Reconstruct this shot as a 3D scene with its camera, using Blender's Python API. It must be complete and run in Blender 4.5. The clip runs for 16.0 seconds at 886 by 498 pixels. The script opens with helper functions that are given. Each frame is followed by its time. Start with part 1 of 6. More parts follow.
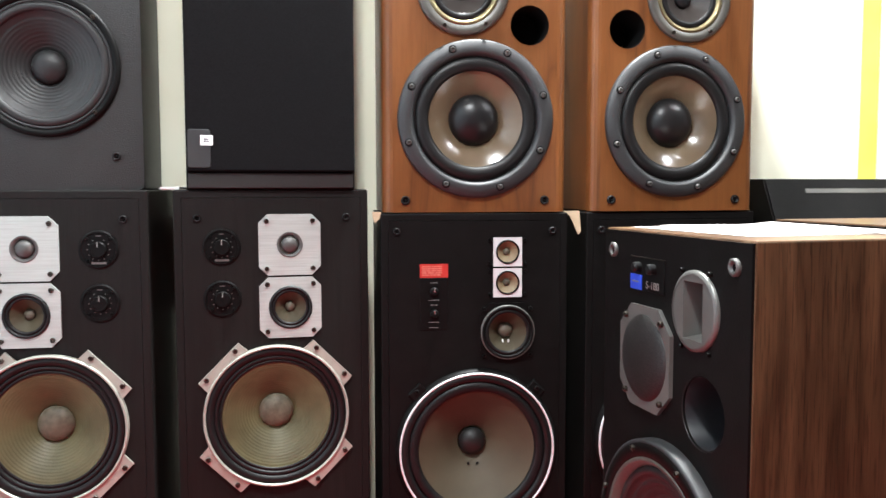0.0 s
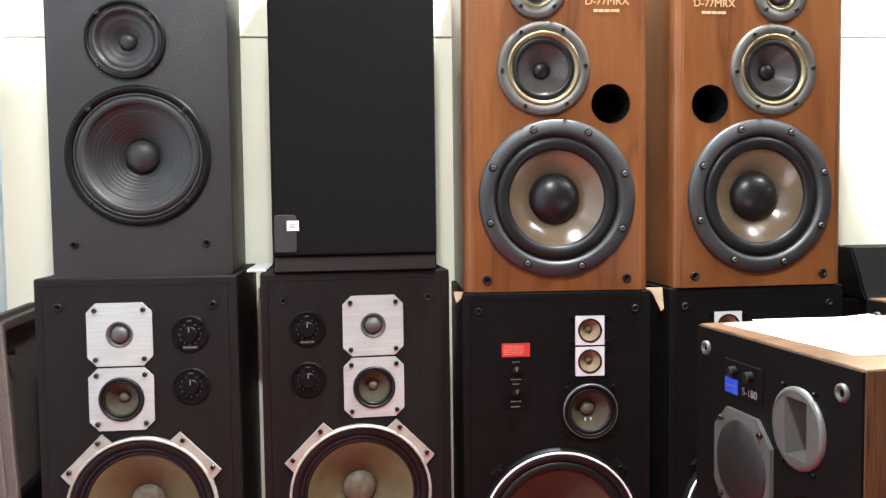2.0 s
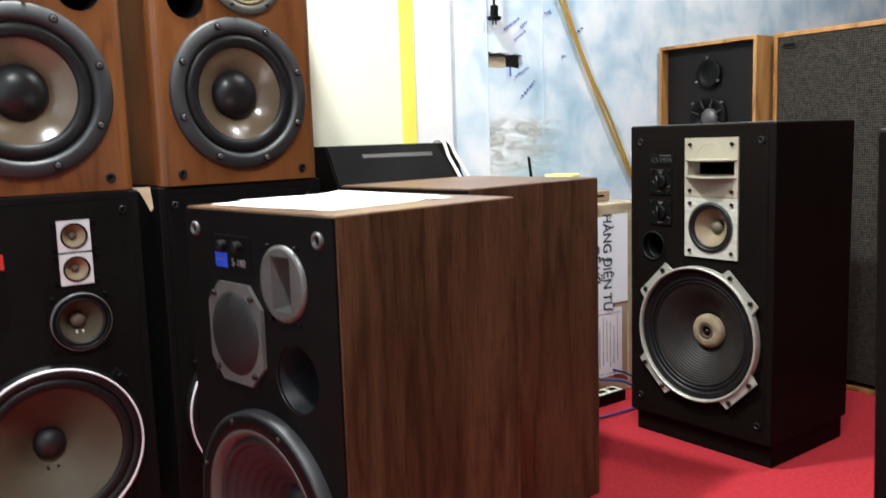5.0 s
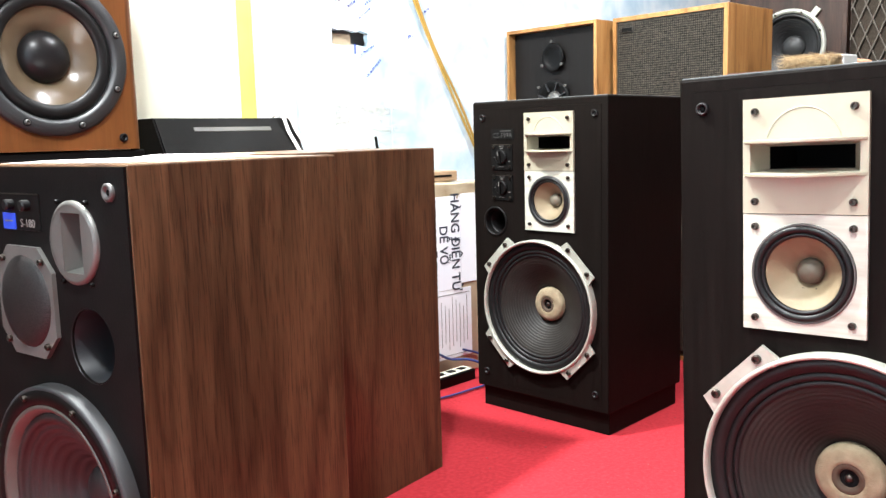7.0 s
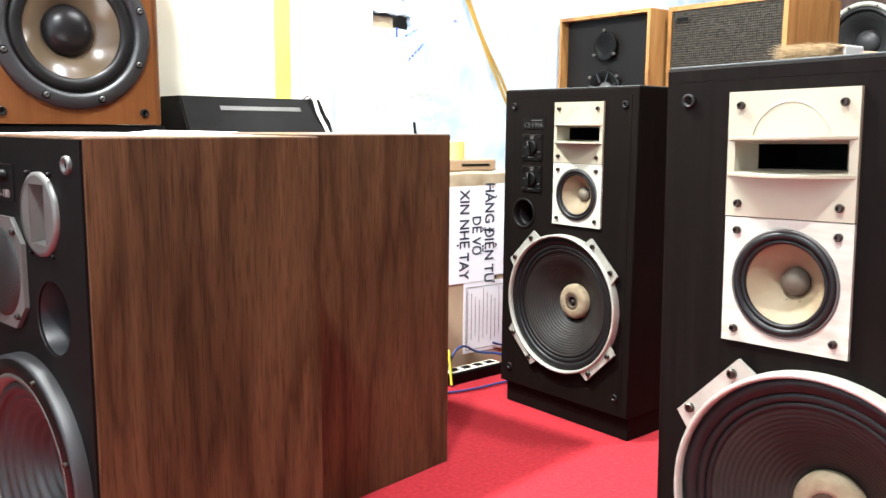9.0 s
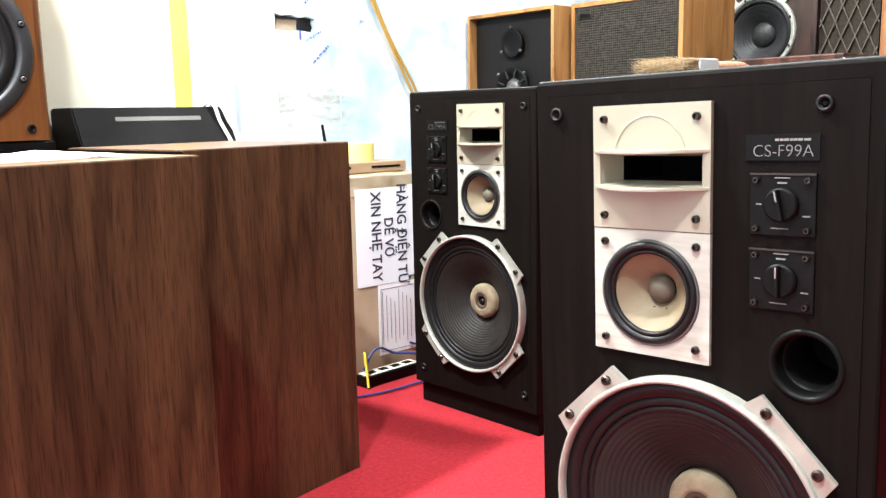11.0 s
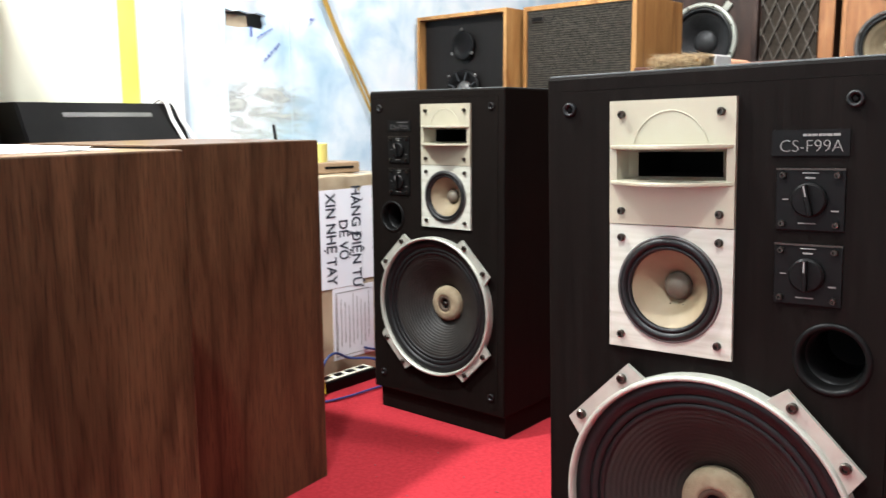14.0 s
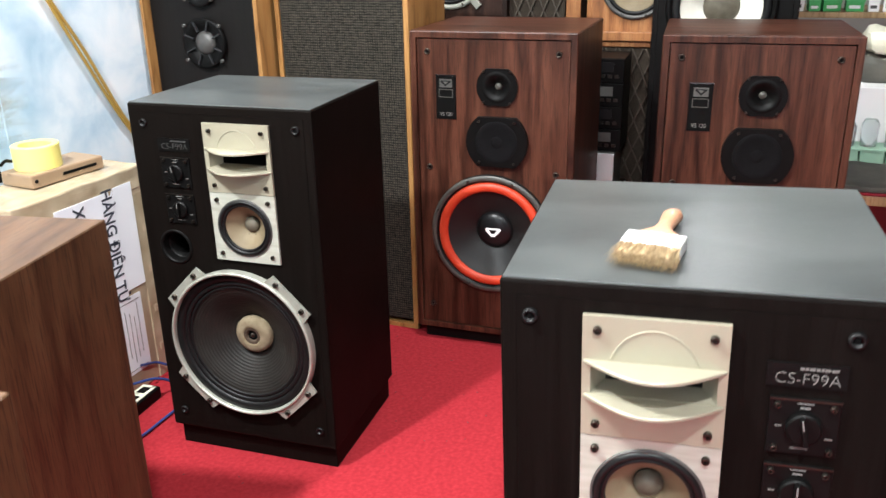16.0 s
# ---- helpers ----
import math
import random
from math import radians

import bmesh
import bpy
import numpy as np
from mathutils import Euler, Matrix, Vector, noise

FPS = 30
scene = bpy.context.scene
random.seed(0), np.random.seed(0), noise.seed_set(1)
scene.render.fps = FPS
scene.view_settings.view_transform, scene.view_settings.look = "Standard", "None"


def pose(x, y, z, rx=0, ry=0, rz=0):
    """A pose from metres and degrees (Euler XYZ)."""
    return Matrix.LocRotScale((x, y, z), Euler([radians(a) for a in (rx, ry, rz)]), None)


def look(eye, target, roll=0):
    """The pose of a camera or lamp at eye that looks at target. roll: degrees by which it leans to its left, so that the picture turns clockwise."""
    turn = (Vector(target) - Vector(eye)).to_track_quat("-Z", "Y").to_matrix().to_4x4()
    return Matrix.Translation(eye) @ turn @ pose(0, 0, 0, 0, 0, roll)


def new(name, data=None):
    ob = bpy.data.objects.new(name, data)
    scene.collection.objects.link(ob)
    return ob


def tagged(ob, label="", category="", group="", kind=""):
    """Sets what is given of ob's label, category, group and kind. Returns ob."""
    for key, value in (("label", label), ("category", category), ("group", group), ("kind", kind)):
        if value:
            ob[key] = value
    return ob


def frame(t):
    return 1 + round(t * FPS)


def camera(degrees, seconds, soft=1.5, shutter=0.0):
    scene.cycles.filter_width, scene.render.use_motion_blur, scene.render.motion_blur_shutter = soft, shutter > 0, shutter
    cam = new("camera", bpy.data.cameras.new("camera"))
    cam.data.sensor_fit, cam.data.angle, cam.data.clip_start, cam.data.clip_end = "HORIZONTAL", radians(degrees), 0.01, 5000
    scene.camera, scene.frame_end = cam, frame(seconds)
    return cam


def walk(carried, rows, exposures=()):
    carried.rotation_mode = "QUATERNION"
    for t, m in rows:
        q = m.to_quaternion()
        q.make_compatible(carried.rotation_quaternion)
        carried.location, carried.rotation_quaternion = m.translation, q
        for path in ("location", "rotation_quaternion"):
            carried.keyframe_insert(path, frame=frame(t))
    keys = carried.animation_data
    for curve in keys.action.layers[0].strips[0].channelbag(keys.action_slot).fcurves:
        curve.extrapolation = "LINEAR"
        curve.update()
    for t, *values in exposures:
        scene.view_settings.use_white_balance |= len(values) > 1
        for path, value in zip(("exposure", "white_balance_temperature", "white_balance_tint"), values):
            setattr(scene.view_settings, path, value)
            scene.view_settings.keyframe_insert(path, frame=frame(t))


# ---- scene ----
cam = camera(55.6, 16.0, soft=1.4, shutter=0.4)
PATH = [
    (0, (0.129, 0.027, 0.812), (-0.021, 2.017, 0.667), -0.1),
    (0.4, (0.109, 0.032, 0.843), (-0.104, 2.013, 0.665), 1.2),
    (0.5, (0.094, 0.041, 0.849), (-0.135, 2.019, 0.661), 1.3),
    (1, (0.069, 0.036, 0.925), (-0.225, 2.004, 0.716), 1.0),
    (1.5, (0.072, 0.03, 0.944), (-0.231, 2.0, 0.782), 0.2),
    (2, (0.076, 0.025, 0.955), (-0.206, 2.001, 0.839), -0.7),
    (2.5, (0.079, 0.022, 0.95), (-0.119, 2.01, 0.855), -1.2),
    (3, (0.064, 0.024, 0.955), (0.034, 2.021, 0.844), -1.4),
    (3.5, (0.041, 0.022, 0.969), (0.253, 2.007, 0.841), -2.3),
    (4, (0.046, 0.026, 0.971), (0.578, 1.948, 0.813), -3.0),
    (4.2, (0.012, 0.03, 0.974), (0.686, 1.905, 0.796), -3.2),
    (4.5, (0.059, 0.033, 0.935), (0.823, 1.869, 0.726), -2.8),
    (5, (0.094, 0.016, 0.843), (0.932, 1.813, 0.583), -1.8),
    (5.2, (0.11, -0.01, 0.811), (0.962, 1.779, 0.539), -1.3),
    (7.3, (0.185, 0.013, 0.766), (1.294, 1.656, 0.499), -1.6),
    (7.5, (0.189, 0.019, 0.764), (1.264, 1.682, 0.483), -1.6),
    (8, (0.244, 0.006, 0.764), (1.184, 1.748, 0.477), -0.7),
    (8.5, (0.316, -0.019, 0.761), (1.218, 1.742, 0.472), 0.1),
    (9, (0.341, -0.035, 0.763), (1.268, 1.713, 0.474), 0.5),
    (9.5, (0.369, -0.054, 0.767), (1.351, 1.663, 0.474), -0.3),
    (10, (0.398, -0.069, 0.779), (1.436, 1.612, 0.468), -1.0),
    (10.2, (0.408, -0.076, 0.785), (1.459, 1.596, 0.467), -1.3),
    (12.3, (0.394, -0.057, 0.81), (1.42, 1.635, 0.519), 0.2),
    (12.5, (0.387, -0.054, 0.812), (1.388, 1.653, 0.522), 0.1),
    (13, (0.37, -0.045, 0.807), (1.34, 1.682, 0.528), -0.3),
    (13.5, (0.35, -0.027, 0.79), (1.404, 1.649, 0.508), -0.4),
    (14, (0.329, 0.019, 0.785), (1.543, 1.579, 0.482), -0.4),
    (14.5, (0.305, 0.114, 0.8), (1.692, 1.514, 0.459), -1.2),
    (15, (0.316, 0.278, 0.903), (1.862, 1.481, 0.497), -2.9),
    (15.5, (0.327, 0.382, 1.031), (1.934, 1.433, 0.47), -1.6),
    (16, (0.341, 0.418, 1.188), (1.957, 1.362, 0.482), -1.2),
]
EXPOSURES = [(0.0, -0.07), (1.5, 0.0), (3.0, 0.02), (4.0, -0.06), (4.5, -0.6), (5.2, -0.64), (7.3, 0.46), (9.5, 0.44), (12.3, 0.05), (14.5, -0.18), (16.0, -0.24)]
walk(cam, [(t, look(eye, target, roll)) for t, eye, target, roll in PATH], EXPOSURES)

# ---- light ----
ROOM = pose(1.375, 2.39, 0, 0, 0, 12)          # along the long wall, the room lies at negative y
world = bpy.data.worlds.new("world")
world.use_nodes = True
world.node_tree.nodes["Background"].inputs[0].default_value = (0.9, 0.95, 1, 1)
world.node_tree.nodes["Background"].inputs[1].default_value = 0.02
scene.world = world


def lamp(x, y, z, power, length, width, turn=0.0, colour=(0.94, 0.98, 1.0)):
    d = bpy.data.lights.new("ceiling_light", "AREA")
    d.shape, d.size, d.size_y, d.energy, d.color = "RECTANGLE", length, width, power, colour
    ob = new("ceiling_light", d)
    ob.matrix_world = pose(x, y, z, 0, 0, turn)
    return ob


# Unseen ceiling lamps, placed after the cast shadows and cone highlights.
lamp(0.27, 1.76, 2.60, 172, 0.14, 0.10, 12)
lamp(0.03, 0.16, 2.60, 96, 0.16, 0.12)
# Front fill lamp, added to lift the wall gaps and walnut sides.
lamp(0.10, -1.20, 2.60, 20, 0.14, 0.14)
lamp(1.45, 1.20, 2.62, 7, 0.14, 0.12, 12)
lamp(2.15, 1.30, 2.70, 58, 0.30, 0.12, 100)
# Low lamp added for an unseen eastern source, inferred from glare on the tops.
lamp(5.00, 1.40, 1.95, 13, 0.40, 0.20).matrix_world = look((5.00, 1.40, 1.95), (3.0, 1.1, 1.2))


# ---- materials ----
def mat(name, colour, rough=0.5, metal=0.0, spec=0.5):
    m = bpy.data.materials.new(name)
    m.use_nodes = True
    b = m.node_tree.nodes["Principled BSDF"]
    b.inputs["Base Color"].default_value = (*colour, 1)
    b.inputs["Roughness"].default_value = rough
    b.inputs["Metallic"].default_value = metal
    b.inputs["Specular IOR Level"].default_value = spec
    return m


def ramp(nt, stops):
    r = nt.nodes.new("ShaderNodeValToRGB")
    e = r.color_ramp.elements
    while len(e) < len(stops):
        e.new(0.5)
    for k, (p, c) in enumerate(stops):
        e[k].position, e[k].color = p, (*c, 1)
    return r


def coords(nt, scale):
    t = nt.nodes.new("ShaderNodeTexCoord")
    m = nt.nodes.new("ShaderNodeMapping")
    m.inputs["Scale"].default_value = scale
    info = nt.nodes.new("ShaderNodeObjectInfo")
    add = nt.nodes.new("ShaderNodeVectorMath")
    mul = nt.nodes.new("ShaderNodeMath")
    mul.operation, mul.inputs[1].default_value = "MULTIPLY", 7.0
    nt.links.new(info.outputs["Random"], mul.inputs[0])
    nt.links.new(t.outputs["Object"], add.inputs[0])
    nt.links.new(mul.outputs[0], add.inputs[1])
    nt.links.new(add.outputs[0], m.inputs["Vector"])
    return m.outputs[0]


def noisy(m, stops, scale=(1, 1, 1), size=8.0, detail=6.0, bump=0.0, bump_size=200.0, rough=None, bump_scale=(1, 1, 1), distort=0.0):
    """Colour from a noise along stretched coordinates, fine relief from a second one, gloss from the first."""
    nt = m.node_tree
    b = nt.nodes["Principled BSDF"]
    n = nt.nodes.new("ShaderNodeTexNoise")
    n.inputs["Scale"].default_value, n.inputs["Detail"].default_value = size, detail
    n.inputs["Distortion"].default_value = distort
    nt.links.new(coords(nt, scale), n.inputs["Vector"])
    r = ramp(nt, stops)
    nt.links.new(n.outputs["Fac"], r.inputs["Fac"])
    nt.links.new(r.outputs["Color"], b.inputs["Base Color"])
    if bump:
        n2 = nt.nodes.new("ShaderNodeTexNoise")
        n2.inputs["Scale"].default_value, n2.inputs["Detail"].default_value = bump_size, 3
        nt.links.new(coords(nt, bump_scale), n2.inputs["Vector"])
        bp = nt.nodes.new("ShaderNodeBump")
        bp.inputs["Strength"].default_value, bp.inputs["Distance"].default_value = bump, 0.002
        nt.links.new(n2.outputs["Fac"], bp.inputs["Height"])
        nt.links.new(bp.outputs["Normal"], b.inputs["Normal"])
    if rough:
        mr = nt.nodes.new("ShaderNodeMapRange")
        mr.inputs["To Min"].default_value, mr.inputs["To Max"].default_value = rough
        n3 = nt.nodes.new("ShaderNodeTexNoise")
        n3.inputs["Scale"].default_value, n3.inputs["Detail"].default_value = 5.0, 5
        nt.links.new(coords(nt, (1, 1, 1)), n3.inputs["Vector"])
        nt.links.new(n3.outputs["Fac"], mr.inputs["Value"])
        nt.links.new(mr.outputs["Result"], b.inputs["Roughness"])
    return m


def wood(name, dark, mid, light, rough=(0.35, 0.5), figure=1.0, pores=0.5, flame=0.20, tall=0.75, patchy=0.72, gloss=0.3, turn=(0, 0, 0)):
    """Veneer with upright grain: flame figure, long streaks of two widths, short dark pores and soft patches."""
    m = mat(name, mid, 0.42, 0, gloss)
    nt = m.node_tree
    b = nt.nodes["Principled BSDF"]
    lay = nt.nodes.new("ShaderNodeMapping")
    lay.inputs["Rotation"].default_value = turn
    nt.links.new(coords(nt, (1, 1, 1)), lay.inputs["Vector"])
    v = lay.outputs[0]

    def grain(scale, size, detail, distort=0.0):
        mp = nt.nodes.new("ShaderNodeMapping")
        mp.inputs["Scale"].default_value = scale
        nt.links.new(v, mp.inputs["Vector"])
        n = nt.nodes.new("ShaderNodeTexNoise")
        n.inputs["Scale"].default_value, n.inputs["Detail"].default_value, n.inputs["Distortion"].default_value = size, detail, distort
        nt.links.new(mp.outputs[0], n.inputs["Vector"])
        return n.outputs["Fac"]

    def calc(op, a, k, add=None):
        n = nt.nodes.new("ShaderNodeMath")
        n.operation, n.inputs[1].default_value = op, k
        nt.links.new(a, n.inputs[0])
        if add is not None:
            nt.links.new(add, n.inputs[2])
        return n.outputs[0]
    rings = calc("PINGPONG", calc("MULTIPLY", grain((7, 7, tall), 1.5, 2, 0.25), 13 * figure), 1.0)
    fine = grain((125, 125, 5.5), 2.0, 6)
    broad = grain((21, 21, 1.8), 2.0, 5, 0.5)
    total = calc("MULTIPLY_ADD", rings, flame, calc("MULTIPLY_ADD", fine, 0.34, calc("MULTIPLY", broad, 0.34)))
    r = ramp(nt, [(0.25, dark), (0.46, mid), (0.68, light)])
    nt.links.new(total, r.inputs["Fac"])
    br = ramp(nt, [(0.28, (patchy, patchy * 0.97, patchy * 0.95)), (0.66, (1, 1, 1))])
    nt.links.new(grain((3.2, 3.2, 1.7), 1.5, 5, 0.4), br.inputs["Fac"])
    pr = ramp(nt, [(0.38, (0.36, 0.32, 0.30)), (0.47, (1, 1, 1))])
    nt.links.new(grain((380, 380, 17), 1.0, 3), pr.inputs["Fac"])
    lines = ramp(nt, [(0.0, (0.52, 0.48, 0.45)), (0.10, (0.80, 0.78, 0.76)), (0.30, (1, 1, 1))])
    nt.links.new(rings, lines.inputs["Fac"])
    col = r.outputs["Color"]
    for extra, amount in ((br, 1.0), (pr, pores), (lines, min(1.0, flame * 3))):
        mul = nt.nodes.new("ShaderNodeMixRGB")
        mul.blend_type, mul.inputs[0].default_value = "MULTIPLY", amount
        nt.links.new(col, mul.inputs[1])
        nt.links.new(extra.outputs["Color"], mul.inputs[2])
        col = mul.outputs[0]
    nt.links.new(col, b.inputs["Base Color"])
    mr = nt.nodes.new("ShaderNodeMapRange")
    mr.inputs["To Min"].default_value, mr.inputs["To Max"].default_value = rough
    nt.links.new(fine, mr.inputs["Value"])
    nt.links.new(mr.outputs["Result"], b.inputs["Roughness"])
    bp = nt.nodes.new("ShaderNodeBump")
    bp.inputs["Strength"].default_value, bp.inputs["Distance"].default_value = pores * 0.3, 0.001
    nt.links.new(fine, bp.inputs["Height"])
    nt.links.new(bp.outputs["Normal"], b.inputs["Normal"])
    return m


def weave(name, dark, light, pitch):
    """Woven cloth: crossed waves broken up by noise."""
    m = mat(name, dark, 0.95, 0, 0.2)
    nt = m.node_tree
    b = nt.nodes["Principled BSDF"]
    v = coords(nt, (1, 1, 1))
    fac = []
    for d in ("X", "Z"):
        w = nt.nodes.new("ShaderNodeTexWave")
        w.bands_direction = d
        w.inputs["Scale"].default_value = 0.314 / pitch
        w.inputs["Distortion"].default_value, w.inputs["Detail"].default_value, w.inputs["Detail Scale"].default_value = 2.5, 3, 2
        nt.links.new(v, w.inputs["Vector"])
        fac.append(w.outputs["Fac"])
    mul = nt.nodes.new("ShaderNodeMath")
    mul.operation = "MULTIPLY"
    nt.links.new(fac[0], mul.inputs[0])
    nt.links.new(fac[1], mul.inputs[1])
    n = nt.nodes.new("ShaderNodeTexNoise")
    n.inputs["Scale"].default_value, n.inputs["Detail"].default_value = 90, 4
    nt.links.new(v, n.inputs["Vector"])
    add = nt.nodes.new("ShaderNodeMath")
    add.operation = "MULTIPLY_ADD"
    add.inputs[1].default_value = 0.7
    nt.links.new(n.outputs["Fac"], add.inputs[0])
    sub = nt.nodes.new("ShaderNodeMath")
    sub.operation, sub.inputs[1].default_value = "MULTIPLY_ADD", 0.55
    sub.inputs[2].default_value = -0.1
    nt.links.new(mul.outputs[0], sub.inputs[0])
    nt.links.new(sub.outputs[0], add.inputs[2])
    r = ramp(nt, [(0.2, dark), (0.75, light)])
    nt.links.new(add.outputs[0], r.inputs["Fac"])
    nt.links.new(r.outputs["Color"], b.inputs["Base Color"])
    bp = nt.nodes.new("ShaderNodeBump")
    bp.inputs["Strength"].default_value, bp.inputs["Distance"].default_value = 0.5, 0.002
    nt.links.new(add.outputs[0], bp.inputs["Height"])
    nt.links.new(bp.outputs["Normal"], b.inputs["Normal"])
    return m


CARPET = noisy(mat("red_carpet", (0.40, 0.02, 0.04), 0.95, 0, 0.1), [(0.30, (0.275, 0.017, 0.024)), (0.52, (0.325, 0.0215, 0.029)), (0.76, (0.385, 0.031, 0.038))], size=95, detail=12, bump=0.55, bump_size=520)
# Black top with dust; the grey also holds the sheen of grazing light.
DUSTY_SHEEN = noisy(mat("dusty_black_with_sheen", (0.0690, 0.0725, 0.0725), 0.34), [(0.3, (0.0430, 0.0470, 0.0465)), (0.5, (0.0640, 0.0700, 0.0690)), (0.75, (0.0920, 0.0990, 0.0960))], scale=(1, 2.2, 1), size=3.5, detail=10, bump=0.12, bump_size=260, rough=(0.24, 0.42), distort=0.6)
CREAM = noisy(mat("cream_panel", (0.8, 0.78, 0.6), 0.45), [(0.3, (0.76, 0.75, 0.58)), (0.7, (0.84, 0.83, 0.68))], size=2.5, bump=0.08, bump_size=60, rough=(0.4, 0.55))
WHITE_WALL = noisy(mat("white_panel", (0.8, 0.8, 0.78), 0.5), [(0.3, (0.76, 0.77, 0.76)), (0.7, (0.84, 0.84, 0.82))], size=3, bump=0.08, bump_size=60)
BLUE_WALL = noisy(mat("marbled_blue_panel", (0.6, 0.75, 0.85), 0.35), [(0.30, (0.36, 0.53, 0.66)), (0.43, (0.53, 0.67, 0.77)), (0.55, (0.70, 0.79, 0.85)), (0.70, (0.82, 0.86, 0.89))], size=6.0, detail=11, bump=0.05, bump_size=40, rough=(0.25, 0.5), distort=0.35)
# Mostly unseen walls and ceiling; albedo lowered to hold back bounced light.
PLAIN_WALL = noisy(mat("painted_wall", (0.3500, 0.3400, 0.3100), 0.7), [(0.3, (0.3000, 0.2900, 0.2600)), (0.7, (0.3500, 0.3400, 0.3100))], size=2, bump=0.1)
CEIL = noisy(mat("ceiling_paint", (0.5400, 0.5328, 0.5040), 0.8), [(0.3, (0.5040, 0.4968, 0.4752)), (0.7, (0.5616, 0.5544, 0.5328))], size=2)
YELLOW_TAPE = noisy(mat("yellow_tape", (0.9, 0.8, 0.03), 0.35), [(0.3, (0.80, 0.72, 0.10)), (0.7, (0.86, 0.80, 0.16))], size=6)
BLACK_VINYL = noisy(mat("black_ash_vinyl", (0.0266, 0.0210, 0.0189), 0.5, 0, 0.05), [(0.3, (0.0036, 0.0026, 0.0021)), (0.6, (0.0052, 0.0038, 0.0032)), (0.8, (0.0072, 0.0053, 0.0045))], scale=(60, 60, 2.5), size=2.0, bump=0.22, bump_size=3.0, bump_scale=(160, 160, 5), rough=(0.42, 0.62))
PLATE_VINYL = noisy(mat("lighter_black_vinyl", (0.0472, 0.0381, 0.0335), 0.5, 0, 0.15), [(0.3, (0.0066, 0.0057, 0.0052)), (0.6, (0.0088, 0.0076, 0.0070)), (0.8, (0.0115, 0.0101, 0.0093))], scale=(60, 60, 2.5), size=2.0, bump=0.22, bump_size=3.0, bump_scale=(160, 160, 5), rough=(0.42, 0.62))
BLACK_PANEL = noisy(mat("black_paint", (0.0125, 0.0108, 0.0102), 0.55, 0, 0.12), [(0.3, (0.0021, 0.0018, 0.0017)), (0.7, (0.0041, 0.0035, 0.0033))], size=30, bump=0.15, bump_size=300, rough=(0.45, 0.65))
GREY_CAB = noisy(mat("charcoal_vinyl", (0.0315, 0.0276, 0.0267), 0.5), [(0.3, (0.0044, 0.0037, 0.0034)), (0.7, (0.0080, 0.0068, 0.0063))], size=7, detail=8, bump=0.35, bump_size=380, rough=(0.4, 0.58))
BLACK_CLOTH = noisy(mat("black_speaker_cloth", (0.0055, 0.0052, 0.0057), 0.95, 0, 0.1), [(0.35, (0.0033, 0.0031, 0.0034)), (0.65, (0.0068, 0.0064, 0.0071))], size=420, detail=2, bump=0.4, bump_size=700)
TWEED = weave("grey_brown_tweed", (0.0080, 0.0072, 0.0062), (0.0680, 0.0580, 0.0440), 0.0075)
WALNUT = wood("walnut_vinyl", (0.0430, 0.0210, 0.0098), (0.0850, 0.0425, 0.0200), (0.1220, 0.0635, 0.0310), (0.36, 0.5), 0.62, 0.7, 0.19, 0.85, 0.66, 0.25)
# Grain turned along the depth; base colour raised for lamp glare on the top.
WALNUT_TOP_LIT = wood("walnut_vinyl_lengthwise_lit", (0.0900, 0.0470, 0.0235), (0.1600, 0.0850, 0.0430), (0.2150, 0.1200, 0.0640), (0.28, 0.40), 0.62, 0.6, 0.17, 0.85, 0.66, 0.5, (math.pi / 2, 0, 0))
CHERRY = wood("cherry_veneer", (0.128, 0.043, 0.0122), (0.166, 0.059, 0.0166), (0.200, 0.075, 0.0222), (0.28, 0.4), 0.5, 0.15, 0.2, 1.2, 0.66, 0.35)
ROSEWOOD = wood("rosewood_vinyl", (0.0190, 0.0055, 0.0032), (0.0730, 0.0240, 0.0136), (0.1280, 0.0480, 0.0280), (0.32, 0.46), 0.85, 0.6, 0.22, 0.42, 0.58, 0.30)
ROSEWOOD_TOP = wood("rosewood_vinyl_crosswise", (0.0190, 0.0055, 0.0032), (0.0730, 0.0240, 0.0136), (0.1280, 0.0480, 0.0280), (0.32, 0.46), 0.85, 0.6, 0.22, 0.42, 0.58, 0.30, (0, math.pi / 2, 0))
OAK = wood("teak_veneer", (0.30, 0.135, 0.042), (0.41, 0.21, 0.070), (0.50, 0.28, 0.105), (0.35, 0.5), 0.6, 0.3)
ORANGE_WOOD = wood("honey_wood", (0.24, 0.09, 0.035), (0.38, 0.16, 0.06), (0.48, 0.23, 0.10), (0.35, 0.5), 0.8)
DARK_WOOD = wood("dark_brown_wood", (0.015, 0.007, 0.005), (0.035, 0.016, 0.011), (0.06, 0.03, 0.02), (0.35, 0.5))
BRUSHED = noisy(mat("brushed_aluminium", (0.4573, 0.4557, 0.4211), 0.42, 0.25), [(0.3, (0.3650, 0.3980, 0.3750)), (0.7, (0.4300, 0.4700, 0.4450))], scale=(4, 4, 90), size=3.0, bump=0.25, bump_size=2.0, bump_scale=(6, 6, 200))
CAST = noisy(mat("cast_aluminium", (0.4040, 0.3967, 0.3461), 0.36, 0.3), [(0.3, (0.3150, 0.3160, 0.2700)), (0.7, (0.3780, 0.3800, 0.3280))], size=40, bump=0.1, bump_size=500)
CHAMPAGNE = noisy(mat("champagne_plate", (0.3407, 0.3156, 0.2378), 0.4, 0.2), [(0.3, (0.3125, 0.2868, 0.2133)), (0.7, (0.3597, 0.3347, 0.2542))], size=6, bump=0.05, bump_size=200, rough=(0.3, 0.45))
